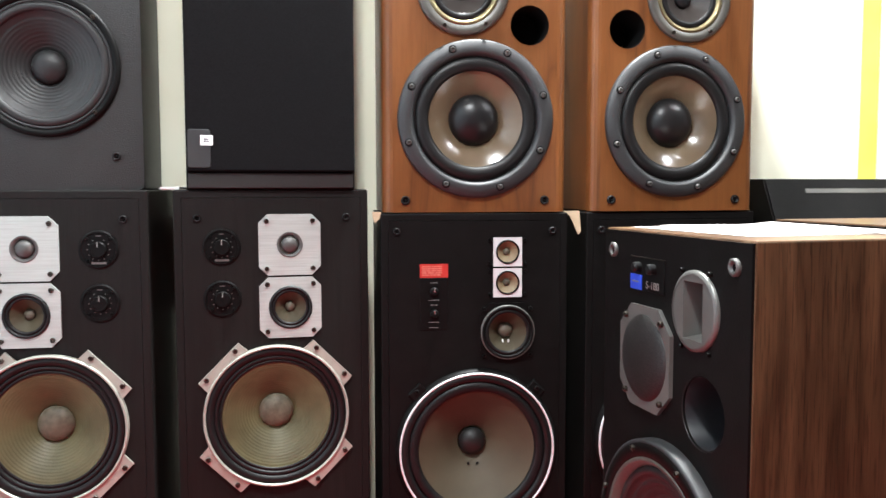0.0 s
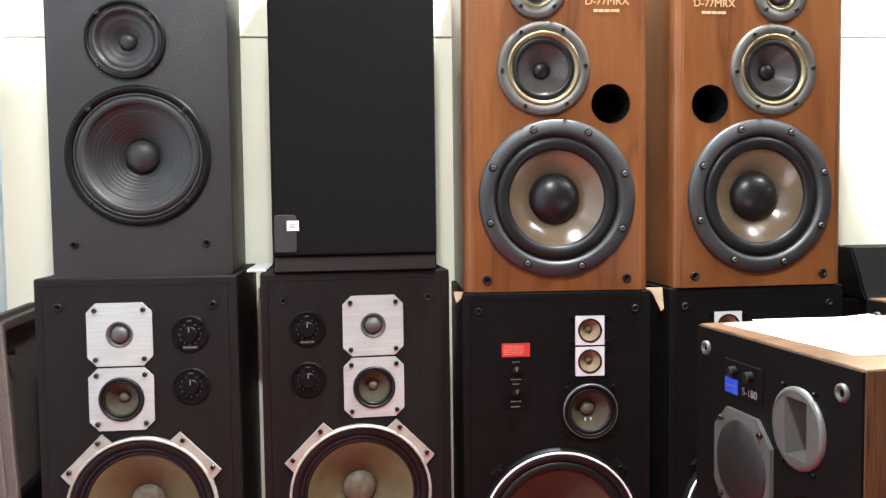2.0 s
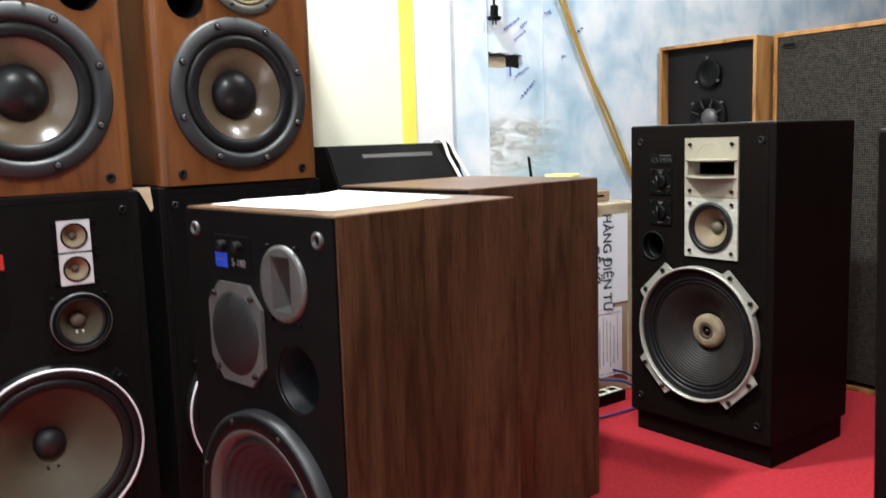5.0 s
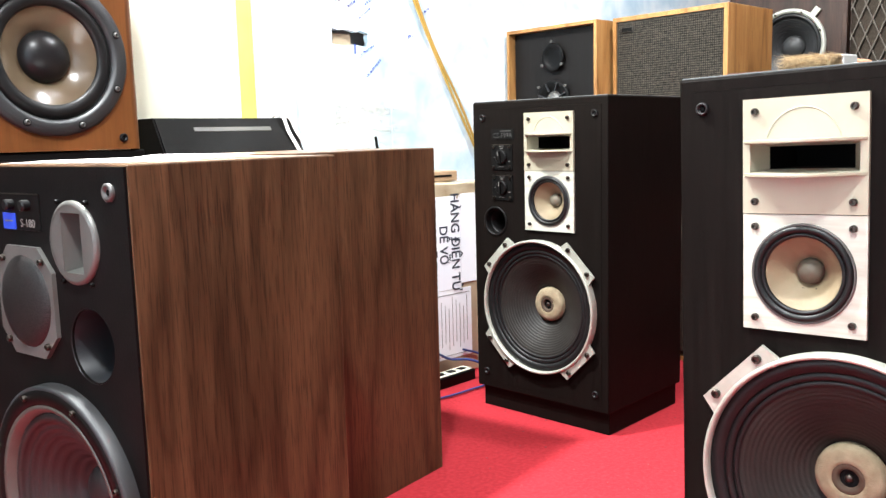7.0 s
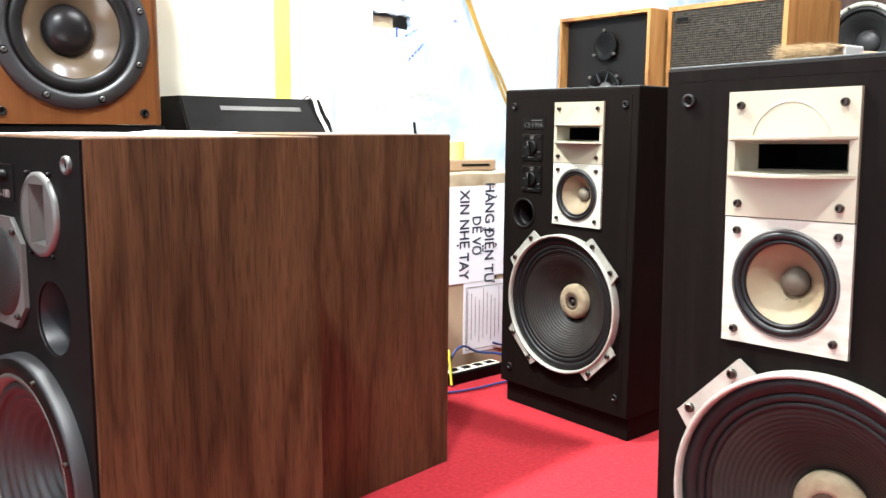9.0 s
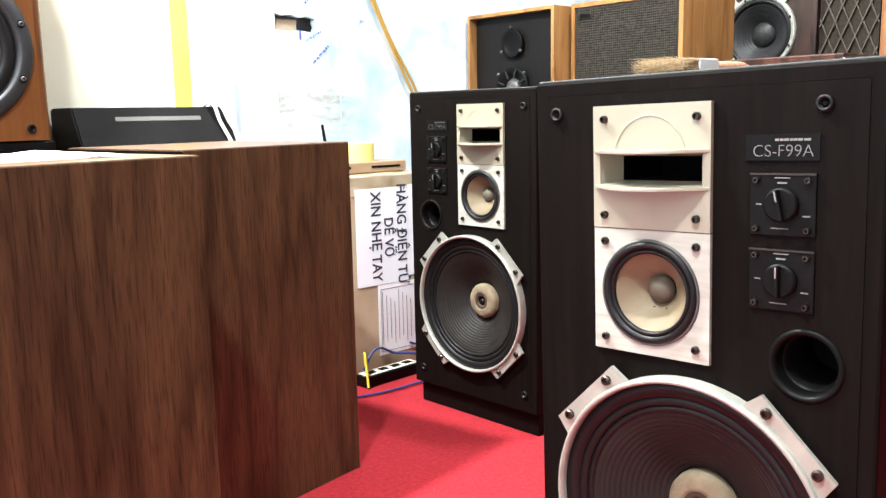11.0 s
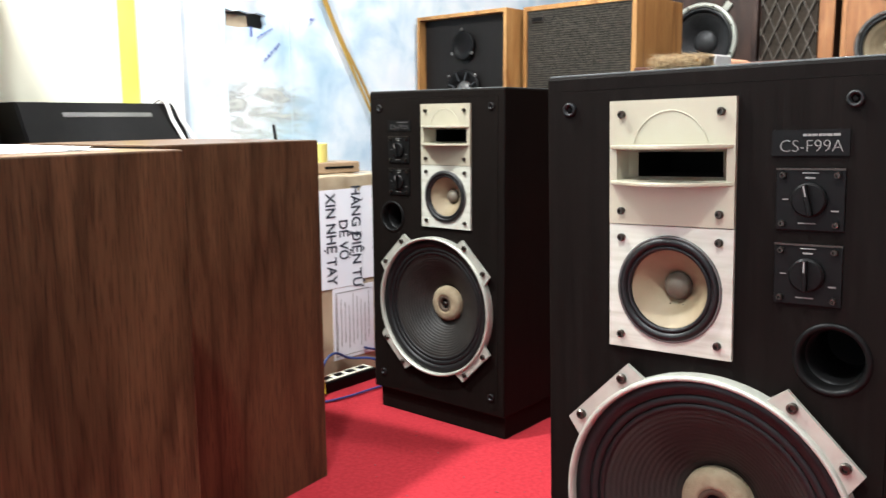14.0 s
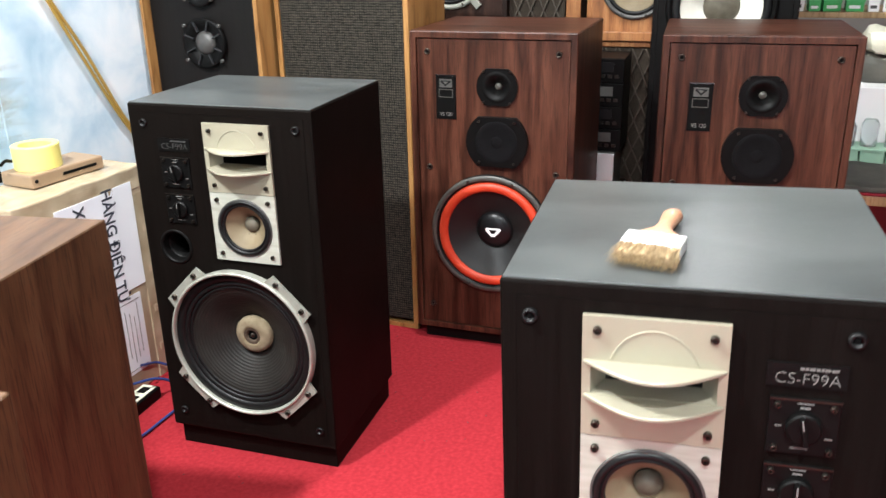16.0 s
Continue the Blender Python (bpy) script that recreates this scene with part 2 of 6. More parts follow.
PINK_PLATE = noisy(mat("pale_wood_grain_plate", (0.4625, 0.4180, 0.3651), 0.4, 0.15), [(0.3, (0.3550, 0.3500, 0.2900)), (0.5, (0.4200, 0.4230, 0.3600)), (0.7, (0.4650, 0.4760, 0.4180))], scale=(6, 6, 60), size=2.0, detail=5, rough=(0.3, 0.45))
PALE_RIM = mat("pale_polished_rim", (0.74, 0.75, 0.76), 0.25, 0.3)
TWEETER_CONE = mat("amber_paper_cone", (0.22, 0.16, 0.09), 0.5)
SILVER = mat("polished_silver", (0.82, 0.82, 0.84), 0.22, 1.0)
GREY_PLATE = noisy(mat("grey_cast_plate", (0.08, 0.076, 0.072), 0.45, 0.2), [(0.3, (0.055, 0.052, 0.049)), (0.7, (0.090, 0.086, 0.081))], size=30, bump=0.1, bump_size=400)
HORN_GREY = noisy(mat("grey_horn_metal", (0.2069, 0.2033, 0.1891), 0.4, 0.4), [(0.3, (0.0960, 0.0950, 0.0880)), (0.7, (0.1340, 0.1315, 0.1230))], size=15)
RUBBER = noisy(mat("black_rubber", (0.006, 0.006, 0.0062), 0.4, 0, 0.25), [(0.3, (0.0045, 0.0045, 0.0047)), (0.7, (0.0078, 0.0076, 0.0078))], size=60, rough=(0.34, 0.5))
DARK_FRAME = noisy(mat("dark_grey_frame", (0.0162, 0.0169, 0.0180), 0.36), [(0.3, (0.0137, 0.0144, 0.0158)), (0.7, (0.0198, 0.0205, 0.0216))], size=20, bump=0.08, bump_size=400, rough=(0.44, 0.56))
DARK_FRAME_MID = noisy(mat("olive_grey_frame", (0.0562, 0.0540, 0.0465), 0.42), [(0.3, (0.0488, 0.0465, 0.0398)), (0.7, (0.0660, 0.0630, 0.0540))], size=20)
BRASS = mat("aged_brass_ring", (0.20, 0.165, 0.09), 0.35, 0.8)
CONE_GREY = noisy(mat("black_paper_cone", (0.0076, 0.0081, 0.0077), 0.6), [(0.3, (0.0061, 0.0064, 0.0061)), (0.7, (0.0098, 0.0103, 0.0096))], size=25, bump=0.2, bump_size=300, rough=(0.45, 0.65))
CONE_CHAR = noisy(mat("charcoal_cone", (0.0368, 0.0357, 0.0357), 0.4), [(0.3, (0.0170, 0.0168, 0.0170)), (0.7, (0.0260, 0.0257, 0.0258))], size=8, bump=0.1, bump_size=300, rough=(0.36, 0.5))
CONE_HORN = noisy(mat("dusty_black_cone", (0.018, 0.016, 0.014), 0.6, 0, 0.2), [(0.3, (0.0110, 0.0098, 0.0086)), (0.7, (0.0200, 0.0178, 0.0155))], size=14, detail=8, bump=0.2, bump_size=300, rough=(0.45, 0.62))
CAP_BROWN = mat("dark_brown_felt", (0.045, 0.026, 0.014), 0.8)
CONE_OLIVE = noisy(mat("olive_paper_cone", (0.0912, 0.0834, 0.0406), 0.5), [(0.3, (0.0729, 0.0658, 0.0309)), (0.7, (0.1094, 0.1011, 0.0502))], size=18, bump=0.15, bump_size=250, rough=(0.38, 0.55))
CONE_TAN = noisy(mat("tan_paper_cone", (0.2640, 0.1920, 0.1248), 0.6), [(0.3, (0.1580, 0.1200, 0.0700)), (0.7, (0.2100, 0.1640, 0.1030))], size=20, bump=0.1, bump_size=250)
CONE_BRONZE = noisy(mat("bronze_gloss_cone", (0.1326, 0.0874, 0.0487), 0.22), [(0.3, (0.0902, 0.0643, 0.0399)), (0.7, (0.1273, 0.0926, 0.0576))], size=10, rough=(0.15, 0.22))
CONE_TAUPE = noisy(mat("taupe_cone", (0.0644, 0.0511, 0.0314), 0.45), [(0.3, (0.0542, 0.0429, 0.0254)), (0.7, (0.0779, 0.0627, 0.0387))], size=10, rough=(0.5, 0.65))
CONE_CLEAR = noisy(mat("smoked_gloss_cone", (0.0420, 0.0357, 0.0336), 0.2), [(0.3, (0.0336, 0.0286, 0.0269)), (0.7, (0.0546, 0.0462, 0.0420))], size=10, rough=(0.24, 0.34))
CONE_WHITE = noisy(mat("white_paper_cone", (0.75, 0.72, 0.64), 0.7), [(0.3, (0.68, 0.65, 0.57)), (0.7, (0.80, 0.78, 0.70))], size=20, bump=0.1, bump_size=300)
CAP_BLACK = mat("gloss_black_cap", (0.0085, 0.0082, 0.0088), 0.32, 0, 0.3)
CAP_GREY = noisy(mat("grey_dome", (0.1120, 0.1050, 0.0980), 0.45), [(0.3, (0.0800, 0.0690, 0.0500)), (0.7, (0.1180, 0.1030, 0.0770))], size=40)
CAP_TAN = noisy(mat("tan_felt_cap", (0.3024, 0.2331, 0.1449), 0.9), [(0.3, (0.1550, 0.1180, 0.0690)), (0.7, (0.2300, 0.1820, 0.1150))], size=60, bump=0.4, bump_size=500)
CAP_OLIVE = noisy(mat("olive_cap", (0.1037, 0.0901, 0.0601), 0.5), [(0.3, (0.0710, 0.0601, 0.0410)), (0.7, (0.1365, 0.1201, 0.0846))], size=70, bump=0.2, bump_size=200)
ORANGE = noisy(mat("orange_red_surround", (0.7500, 0.0562, 0.0135), 0.5), [(0.3, (0.5000, 0.0340, 0.0100)), (0.7, (0.6100, 0.0560, 0.0170))], size=25)
STEEL = mat("dark_screw_steel", (0.060, 0.050, 0.042), 0.30, 0.85)
BLACK = mat("black_plastic", (0.0040, 0.0038, 0.0037), 0.42, 0, 0.10)
HOLE = mat("port_lining_and_shade", (0.003, 0.003, 0.003), 0.8, 0, 0.1)
BLUE_HOLE = mat("blue_grey_port", (0.010, 0.011, 0.013), 0.42)
WHITE = noisy(mat("white_paper", (0.85, 0.84, 0.82), 0.7), [(0.3, (0.80, 0.79, 0.78)), (0.7, (0.87, 0.86, 0.85))], size=4)
SHEET = noisy(mat("taped_white_paper", (0.86, 0.86, 0.90), 0.35), [(0.3, (0.80, 0.81, 0.86)), (0.7, (0.88, 0.88, 0.91))], size=6, detail=5, bump=0.35, bump_size=22, rough=(0.2, 0.45))
INK = mat("black_ink", (0.03, 0.035, 0.05), 0.7)
BLUE_INK = mat("blue_ink", (0.055, 0.085, 0.33), 0.7)
RED_LABEL = mat("red_label", (0.42, 0.026, 0.02), 0.4)
PALE_PRINT = mat("pale_print", (0.17, 0.165, 0.155), 0.5)
# PALE_PRINT darkened for the dim light on the far name plate.
SHADED_PRINT = mat("shaded_print", (0.06, 0.058, 0.055), 0.5)
PINK_PRINT = mat("pink_print", (0.55, 0.16, 0.12), 0.5)
GOLD_PRINT = mat("gold_print", (0.75, 0.50, 0.30), 0.35, 0.5)
BLUE_LABEL = mat("blue_label", (0.02, 0.06, 0.50), 0.4)
CARTON = noisy(mat("brown_cardboard", (0.45, 0.33, 0.21), 0.8), [(0.3, (0.38, 0.28, 0.18)), (0.7, (0.54, 0.42, 0.28))], size=5, detail=6, bump=0.6, bump_size=28)
PACK_TAPE = noisy(mat("glossy_packing_tape", (0.55, 0.44, 0.29), 0.2), [(0.3, (0.34, 0.26, 0.16)), (0.7, (0.52, 0.43, 0.30))], size=12, detail=9, bump=0.6, bump_size=35, rough=(0.12, 0.3))
ROUTER_TAN = noisy(mat("tan_router_plastic", (0.30, 0.20, 0.125), 0.4), [(0.3, (0.26, 0.175, 0.105)), (0.7, (0.33, 0.225, 0.14))], size=10, rough=(0.32, 0.45))
ROLL_YELLOW = mat("yellow_tape_roll", (0.82, 0.72, 0.22), 0.35)
PALE_WOOD = wood("pale_plywood", (0.40, 0.25, 0.12), (0.52, 0.35, 0.18), (0.60, 0.42, 0.24), (0.4, 0.5), 0.4)
BRISTLE = noisy(mat("hog_bristle", (0.4050, 0.2700, 0.1350), 0.8), [(0.3, (0.2025, 0.1283, 0.0607)), (0.7, (0.5940, 0.4455, 0.2565))], scale=(60, 60, 60), size=3)
FERRULE = mat("tin_ferrule", (0.72, 0.70, 0.68), 0.35, 0.3)
HANDLE = wood("beech_handle", (0.52, 0.24, 0.13), (0.62, 0.32, 0.19), (0.70, 0.40, 0.26), (0.3, 0.4), 0.4)
CABLE_YELLOW = mat("yellow_cable", (0.40, 0.25, 0.055), 0.4)
CABLE_BLUE = mat("blue_cable", (0.022, 0.045, 0.17), 0.4)
CABLE_WHITE = mat("white_cable", (0.78, 0.76, 0.70), 0.5)
LATTICE = noisy(mat("brown_lattice", (0.10, 0.072, 0.05), 0.5), [(0.3, (0.040, 0.029, 0.020)), (0.7, (0.070, 0.052, 0.037))], size=30)
LATTICE_CLOTH = noisy(mat("brown_grille_cloth", (0.03, 0.024, 0.018), 0.9, 0, 0.1), [(0.35, (0.020, 0.015, 0.011)), (0.65, (0.048, 0.038, 0.029))], size=300, detail=3, bump=0.4, bump_size=500)
MESH_GREY = noisy(mat("perforated_grey_mesh", (0.0198, 0.0178, 0.0169), 0.5, 0.4), [(0.42, (0.0045, 0.0042, 0.0040)), (0.55, (0.0240, 0.0215, 0.0205))], scale=(1, 1, 1), size=700, detail=0)
GREEN = mat("green_plastic", (0.05, 0.38, 0.10), 0.45)
PALE_GREEN = mat("pale_green_plastic", (0.30, 0.50, 0.36), 0.45)
GREY_CLOTH = noisy(mat("grey_tarpaulin", (0.14, 0.14, 0.12), 0.7), [(0.3, (0.05, 0.05, 0.042)), (0.7, (0.12, 0.115, 0.095))], size=9, bump=0.5, bump_size=25)
RED_CLOTH = noisy(mat("dark_red_cloth", (0.30, 0.015, 0.03), 0.9), [(0.3, (0.22, 0.01, 0.02)), (0.7, (0.36, 0.02, 0.04))], size=10, bump=0.4, bump_size=60)
BROWN_CLOTH = noisy(mat("brown_grille_cloth", (0.06, 0.043, 0.037), 0.9), [(0.3, (0.068, 0.054, 0.046)), (0.7, (0.112, 0.089, 0.077))], size=200, bump=0.3, bump_size=500)
CLEAR = mat("clear_plastic", (0.85, 0.9, 0.92), 0.1)
CLEAR.node_tree.nodes["Principled BSDF"].inputs["Transmission Weight"].default_value = 0.8
for m in (CONE_CHAR, CONE_OLIVE, CONE_TAN, CONE_TAUPE, CONE_CLEAR, CAP_OLIVE, CAP_GREY):
    m.node_tree.nodes["Principled BSDF"].inputs["Specular IOR Level"].default_value = 0.28


# ---- building helpers ----
def part(name, bm, material, parent=None, label="", smooth=False):
    me = bpy.data.meshes.new(name)
    if smooth:
        for f in bm.faces:
            f.smooth = True
    bm.to_mesh(me)
    bm.free()
    me.materials.append(material)
    ob = new(name, me)
    if parent:
        ob.parent = parent
    if label:
        ob["label"] = label
    return ob


def root(name, label, category, m, group=""):
    ob = new(name)
    ob.empty_display_size = 0.05
    ob.matrix_world = m
    return tagged(ob, label, category, group)


def box(x0, x1, y0, y1, z0, z1, bevel=0.0, seg=2):
    bm = bmesh.new()
    bmesh.ops.create_cube(bm, size=1.0, matrix=Matrix.Translation(((x0 + x1) / 2, (y0 + y1) / 2, (z0 + z1) / 2)) @ Matrix.Diagonal((x1 - x0, y1 - y0, z1 - z0, 1)))
    if bevel:
        bmesh.ops.bevel(bm, geom=bm.edges[:], offset=bevel, segments=seg, affect="EDGES", profile=0.5)
    return bm


def merge(*bms):
    out = bmesh.new()
    for b in bms:
        me = bpy.data.meshes.new("tmp")
        b.to_mesh(me)
        b.free()
        out.from_mesh(me)
        bpy.data.meshes.remove(me)
    return out


def lathe(prof, x, z, seg=56, squash=1.0):
    """Turns (radius, y) points round the axis that points out of a front at (x, z); negative y is proud of it."""
    bm = bmesh.new()
    rings = []
    for r, y in prof:
        if r < 1e-5:
            rings.append([bm.verts.new((x, y, z))])
        else:
            rings.append([bm.verts.new((x + r * math.cos(2 * math.pi * k / seg), y, z + squash * r * math.sin(2 * math.pi * k / seg))) for k in range(seg)])
    for a, b in zip(rings, rings[1:]):
        for k in range(seg):
            n = (k + 1) % seg
            if len(b) == 1:
                bm.faces.new((a[k], a[n], b[0]))
            elif len(a) == 1:
                bm.faces.new((a[0], b[n], b[k]))
            else:
                bm.faces.new((a[k], a[n], b[n], b[k]))
    bmesh.ops.recalc_face_normals(bm, faces=bm.faces[:])
    return bm


def slab(points, y0, y1, bevel=0.0):
    """A flat plate of that outline (x, z) between the depths y0 (front) and y1."""
    bm = bmesh.new()
    f = bm.faces.new([bm.verts.new((x, y1, z)) for x, z in points])
    r = bmesh.ops.extrude_face_region(bm, geom=[f])
    for v in r["geom"]:
        if isinstance(v, bmesh.types.BMVert):
            v.co.y = y0
    bmesh.ops.recalc_face_normals(bm, faces=bm.faces[:])
    if bevel:
        edges = [e for e in bm.edges if abs(e.verts[0].co.y - y0) < 1e-6 and abs(e.verts[1].co.y - y0) < 1e-6]
        bmesh.ops.bevel(bm, geom=edges, offset=bevel, segments=2, affect="EDGES", profile=0.5)
    return bm


def octagon(x, z, w, h, cut):
    a, b = w / 2, h / 2
    return [(x - a + cut, z - b), (x + a - cut, z - b), (x + a, z - b + cut), (x + a, z + b - cut), (x + a - cut, z + b), (x - a + cut, z + b), (x - a, z + b - cut), (x - a, z - b + cut)]


def ring_of(x, z, r, n=40, squash=1.0):
    return [(x + r * math.cos(2 * math.pi * k / n), z + squash * r * math.sin(2 * math.pi * k / n)) for k in range(n)]


def pierced(outline, holes, y0, y1):
    """A board of that outline with holes cut right through it."""
    bm = bmesh.new()
    edges = []
    for loop in [outline] + holes:
        vs = [bm.verts.new((x, y0, z)) for x, z in loop]
        edges += [bm.edges.new((vs[k], vs[(k + 1) % len(vs)])) for k in range(len(vs))]
    bmesh.ops.triangle_fill(bm, use_beauty=True, use_dissolve=False, edges=edges, normal=(0, -1, 0))
    r = bmesh.ops.extrude_face_region(bm, geom=bm.faces[:])
    for v in r["geom"]:
        if isinstance(v, bmesh.types.BMVert):
            v.co.y = y1
    bmesh.ops.recalc_face_normals(bm, faces=bm.faces[:])
    return bm


def rect(x0, x1, z0, z1):
    return [(x0, z0), (x1, z0), (x1, z1), (x0, z1)]


def rounded_rect(x0, x1, z0, z1, r, n=5):
    pts = []
    for cx, cz, a0 in ((x1 - r, z1 - r, 0), (x0 + r, z1 - r, 90), (x0 + r, z0 + r, 180), (x1 - r, z0 + r, 270)):
        for k in range(n + 1):
            a = radians(a0 + 90 * k / n)
            pts.append((cx + r * math.cos(a), cz + r * math.sin(a)))
    return pts


def shell(w, d, z0, z1, y0, wall=0.018, bevel=0.003):
    """An open-fronted cabinet carcass, from the depth y0 back to d."""
    bm = box(-w / 2, w / 2, y0, d, z0, z1, bevel)
    front = [f for f in bm.faces if abs(f.calc_center_median().y - y0) < 1e-5 and abs(f.normal.y) > 0.9]
    r = bmesh.ops.inset_region(bm, faces=front, thickness=wall)
    front = [f for f in bm.faces if abs(f.calc_center_median().y - y0) < 1e-5 and abs(f.normal.y) > 0.9 and abs(f.calc_center_median().x) < 1e-3 and abs(f.calc_center_median().z - (z0 + z1) / 2) < 1e-3]
    e = bmesh.ops.extrude_face_region(bm, geom=front)
    for v in e["geom"]:
        if isinstance(v, bmesh.types.BMVert):
            v.co.y = d - wall
    bmesh.ops.delete(bm, geom=front, context="FACES")
    bmesh.ops.recalc_face_normals(bm, faces=bm.faces[:])
    return bm


SCREWS = {}


def screw(parent, x, y, z, r=0.0045, material=STEEL, name="screw"):
    """A socket-headed screw; all of one size share a mesh."""
    key = (round(r, 4), material.name)
    if key not in SCREWS:
        bm = lathe([(r, 0.002), (r, -0.0035), (r * 0.8, -0.005), (r * 0.55, -0.005), (r * 0.45, -0.0015), (0, -0.0015)], 0, 0, 14)
        me = bpy.data.meshes.new(name)
        bm.to_mesh(me)
        bm.free()
        me.materials.append(material)
        SCREWS[key] = me
    ob = new(name, SCREWS[key])
    ob.parent = parent
    ob.location = (x, y, z)
    return ob


def socket(parent, x, z, r=0.009, y=0.0, finish=RUBBER):
    """A grille peg socket: a rubber grommet with a hole."""
    g = part("grille_socket", lathe([(r, y), (r, y - 0.004), (r * 0.8, y - 0.006), (r * 0.58, y - 0.005), (r * 0.5, y - 0.001), (0, y - 0.001)], x, z, 20), finish, parent, smooth=True)
    part("socket_eye", lathe([(r * 0.42, y - 0.0015), (r * 0.25, y - 0.003), (0, y - 0.003)], x, z, 12), HOLE, g)
    return g


def text(body, size, x, y, z, material, parent, name="lettering", turn=0.0, align="CENTER", stretch=1.0, weight=0.0):
    c = bpy.data.curves.new("tmp", "FONT")
    c.body, c.size, c.align_x, c.align_y, c.extrude = body, size, align, "CENTER", 0.0003
    c.offset = weight
    ob = new("tmp", c)
    me = bpy.data.meshes.new_from_object(ob.evaluated_get(bpy.context.evaluated_depsgraph_get()))
    bpy.data.objects.remove(ob)
    me.transform(pose(x, y, z) @ Matrix.Rotation(radians(turn), 4, "Y") @ Matrix.Rotation(radians(90), 4, "X") @ Matrix.Diagonal((stretch, 1, 1, 1)))
    me.materials.clear()
    me.materials.append(material)
    o = new(name, me)
    if parent:
        o.parent = parent
    return o


def bars(x, z, w, h, rows, y, material, parent, name="print", seed=1):
    """Rows of short plain bars where print cannot be read."""
    rng = random.Random(seed)
    pieces = []
    for k in range(rows):
        zz = z + h / 2 - (k + 0.5) * h / rows
        px = x - w / 2
        while px < x + w / 2 - 0.002:
            l = min(rng.uniform(0.08, 0.3) * w, x + w / 2 - px)
            pieces.append(box(px, px + l * 0.82, y - 0.0006, y, zz - 0.28 * h / rows, zz + 0.28 * h / rows))
            px += l
    return part(name, merge(*pieces), material, parent)


def ripples(r0, y0, r1, y1, n, depth=0.0011, power=1.25):
    """A cone from (r0, y0) down to (r1, y1), slightly curved, with n pressed rings."""
    pts = []
    for k in range(n * 4 + 1):
        s = k / (n * 4)
        r = r0 + (r1 - r0) * s
        y = y0 + (y1 - y0) * s ** power
        pts.append((r, y + depth * math.sin(2 * math.pi * k / 4)))
    return pts


def half_roll(r0, r1, y, height, n=8):
    """A rolled surround between two radii."""
    return [((r0 + r1) / 2 + (r0 - r1) / 2 * math.cos(math.pi * k / n), y - height * math.sin(math.pi * k / n)) for k in range(n + 1)]


def dome(r, y, height, n=7):
    return [(r * math.cos(math.pi / 2 * k / n), y - height * math.sin(math.pi / 2 * k / n)) for k in range(n)] + [(0, y - height)]


def tube(points, radius, name, material, parent=None, label=""):
    c = bpy.data.curves.new("tmp", "CURVE")
    c.dimensions, c.bevel_depth, c.bevel_resolution, c.resolution_u = "3D", radius, 2, 8
    sp = c.splines.new("BEZIER")
    sp.bezier_points.add(len(points) - 1)
    for p, q in zip(sp.bezier_points, points):
        p.co, p.handle_left_type, p.handle_right_type = q, "AUTO", "AUTO"
    ob = new("tmp", c)
    me = bpy.data.meshes.new_from_object(ob.evaluated_get(bpy.context.evaluated_depsgraph_get()))
    bpy.data.objects.remove(ob)
    me.materials.clear()
    me.materials.append(material)
    for f in me.polygons:
        f.use_smooth = True
    o = new(name, me)
    if parent:
        o.parent = parent
    if label:
        o["label"] = label
    return o


# ---- the room ----
def setting(name, bm, material, label):
    return tagged(part(name, bm, material), label, name.split("_")[0], kind="structure")


def room_box(name, a0, a1, b0, b1, z0, z1, material, label, bevel=0.0):
    ob = setting(name, box(a0, a1, b0, b1, z0, z1, bevel), material, label)
    ob.matrix_world = ROOM
    return ob


room_box("floor", -2.9, 4.6, -6.2, 0.2, -0.10, 0.0, CARPET, "bright red needle-felt carpet over the whole floor")
room_box("ceiling", -2.9, 4.6, -6.2, 0.2, 2.9, 3.0, CEIL, "plain off-white ceiling")
hole = [(0.004, 1.062), (0.05, 1.060), (0.09, 1.064), (0.146, 1.060), (0.153, 1.075), (0.147, 1.092), (0.152, 1.102), (0.12, 1.108), (0.10, 1.103), (0.06, 1.110), (0.03, 1.105), (0.004, 1.111)]
wall = setting("wall_north", pierced(rect(-2.9, 4.6, -0.10, 2.95), [hole], 0.0, 0.02), BLUE_WALL, "wall of marbled pale blue panels with a broken hole and pen notes")
wall.matrix_world = ROOM
room_box("wall_north_core", -2.9, 4.6, 0.075, 0.16, -0.1, 2.95, PLAIN_WALL, "rough core behind the panelled wall")
room_box("wall_north_block", 0.004, 0.095, 0.021, 0.074, 1.03, 1.098, CARTON, "rough buff block seen in the broken hole")
room_box("wall_west", -2.86, -2.66, -6.2, 0.0, -0.1, 2.95, BLUE_WALL, "side wall of marbled pale blue panels")
room_box("wall_east", 4.4, 4.6, -6.2, 0.0, -0.1, 2.95, PLAIN_WALL, "plain painted wall far behind the stacked loudspeakers")
room_box("wall_south", -2.9, 4.6, -6.2, -6.0, -0.1, 2.95, PLAIN_WALL, "plain painted wall")
# wall panels of cream and white board, seams, tape
for k, (a0, a1, z0, z1, m) in enumerate([(-2.655, -1.47, 0.0, 1.342, CREAM), (-1.466, -0.315, 0.0, 1.342, CREAM), (-2.655, -1.47, 1.346, 2.9, CREAM), (-1.466, -0.315, 1.346, 2.9, CREAM), (-0.312, -0.15, 0.0, 2.9, WHITE_WALL)]):
    room_box("wall_panel_%d" % (k + 1), a0, a1, -0.008, -0.0005, z0, z1, m, "smooth %s wall board with a fine seam" % ("cream" if m is CREAM else "white"), 0.001)
tape = room_box("trim_1", -0.338, -0.288, -0.0105, -0.0085, 0.0, 2.9, YELLOW_TAPE, "bright yellow adhesive tape over the panel seam")
room_box("trim_4", 0.2395, 0.2415, -0.0014, -0.0005, 0.0, 2.9, BLUE_WALL, "pale joint strip between blue panels")
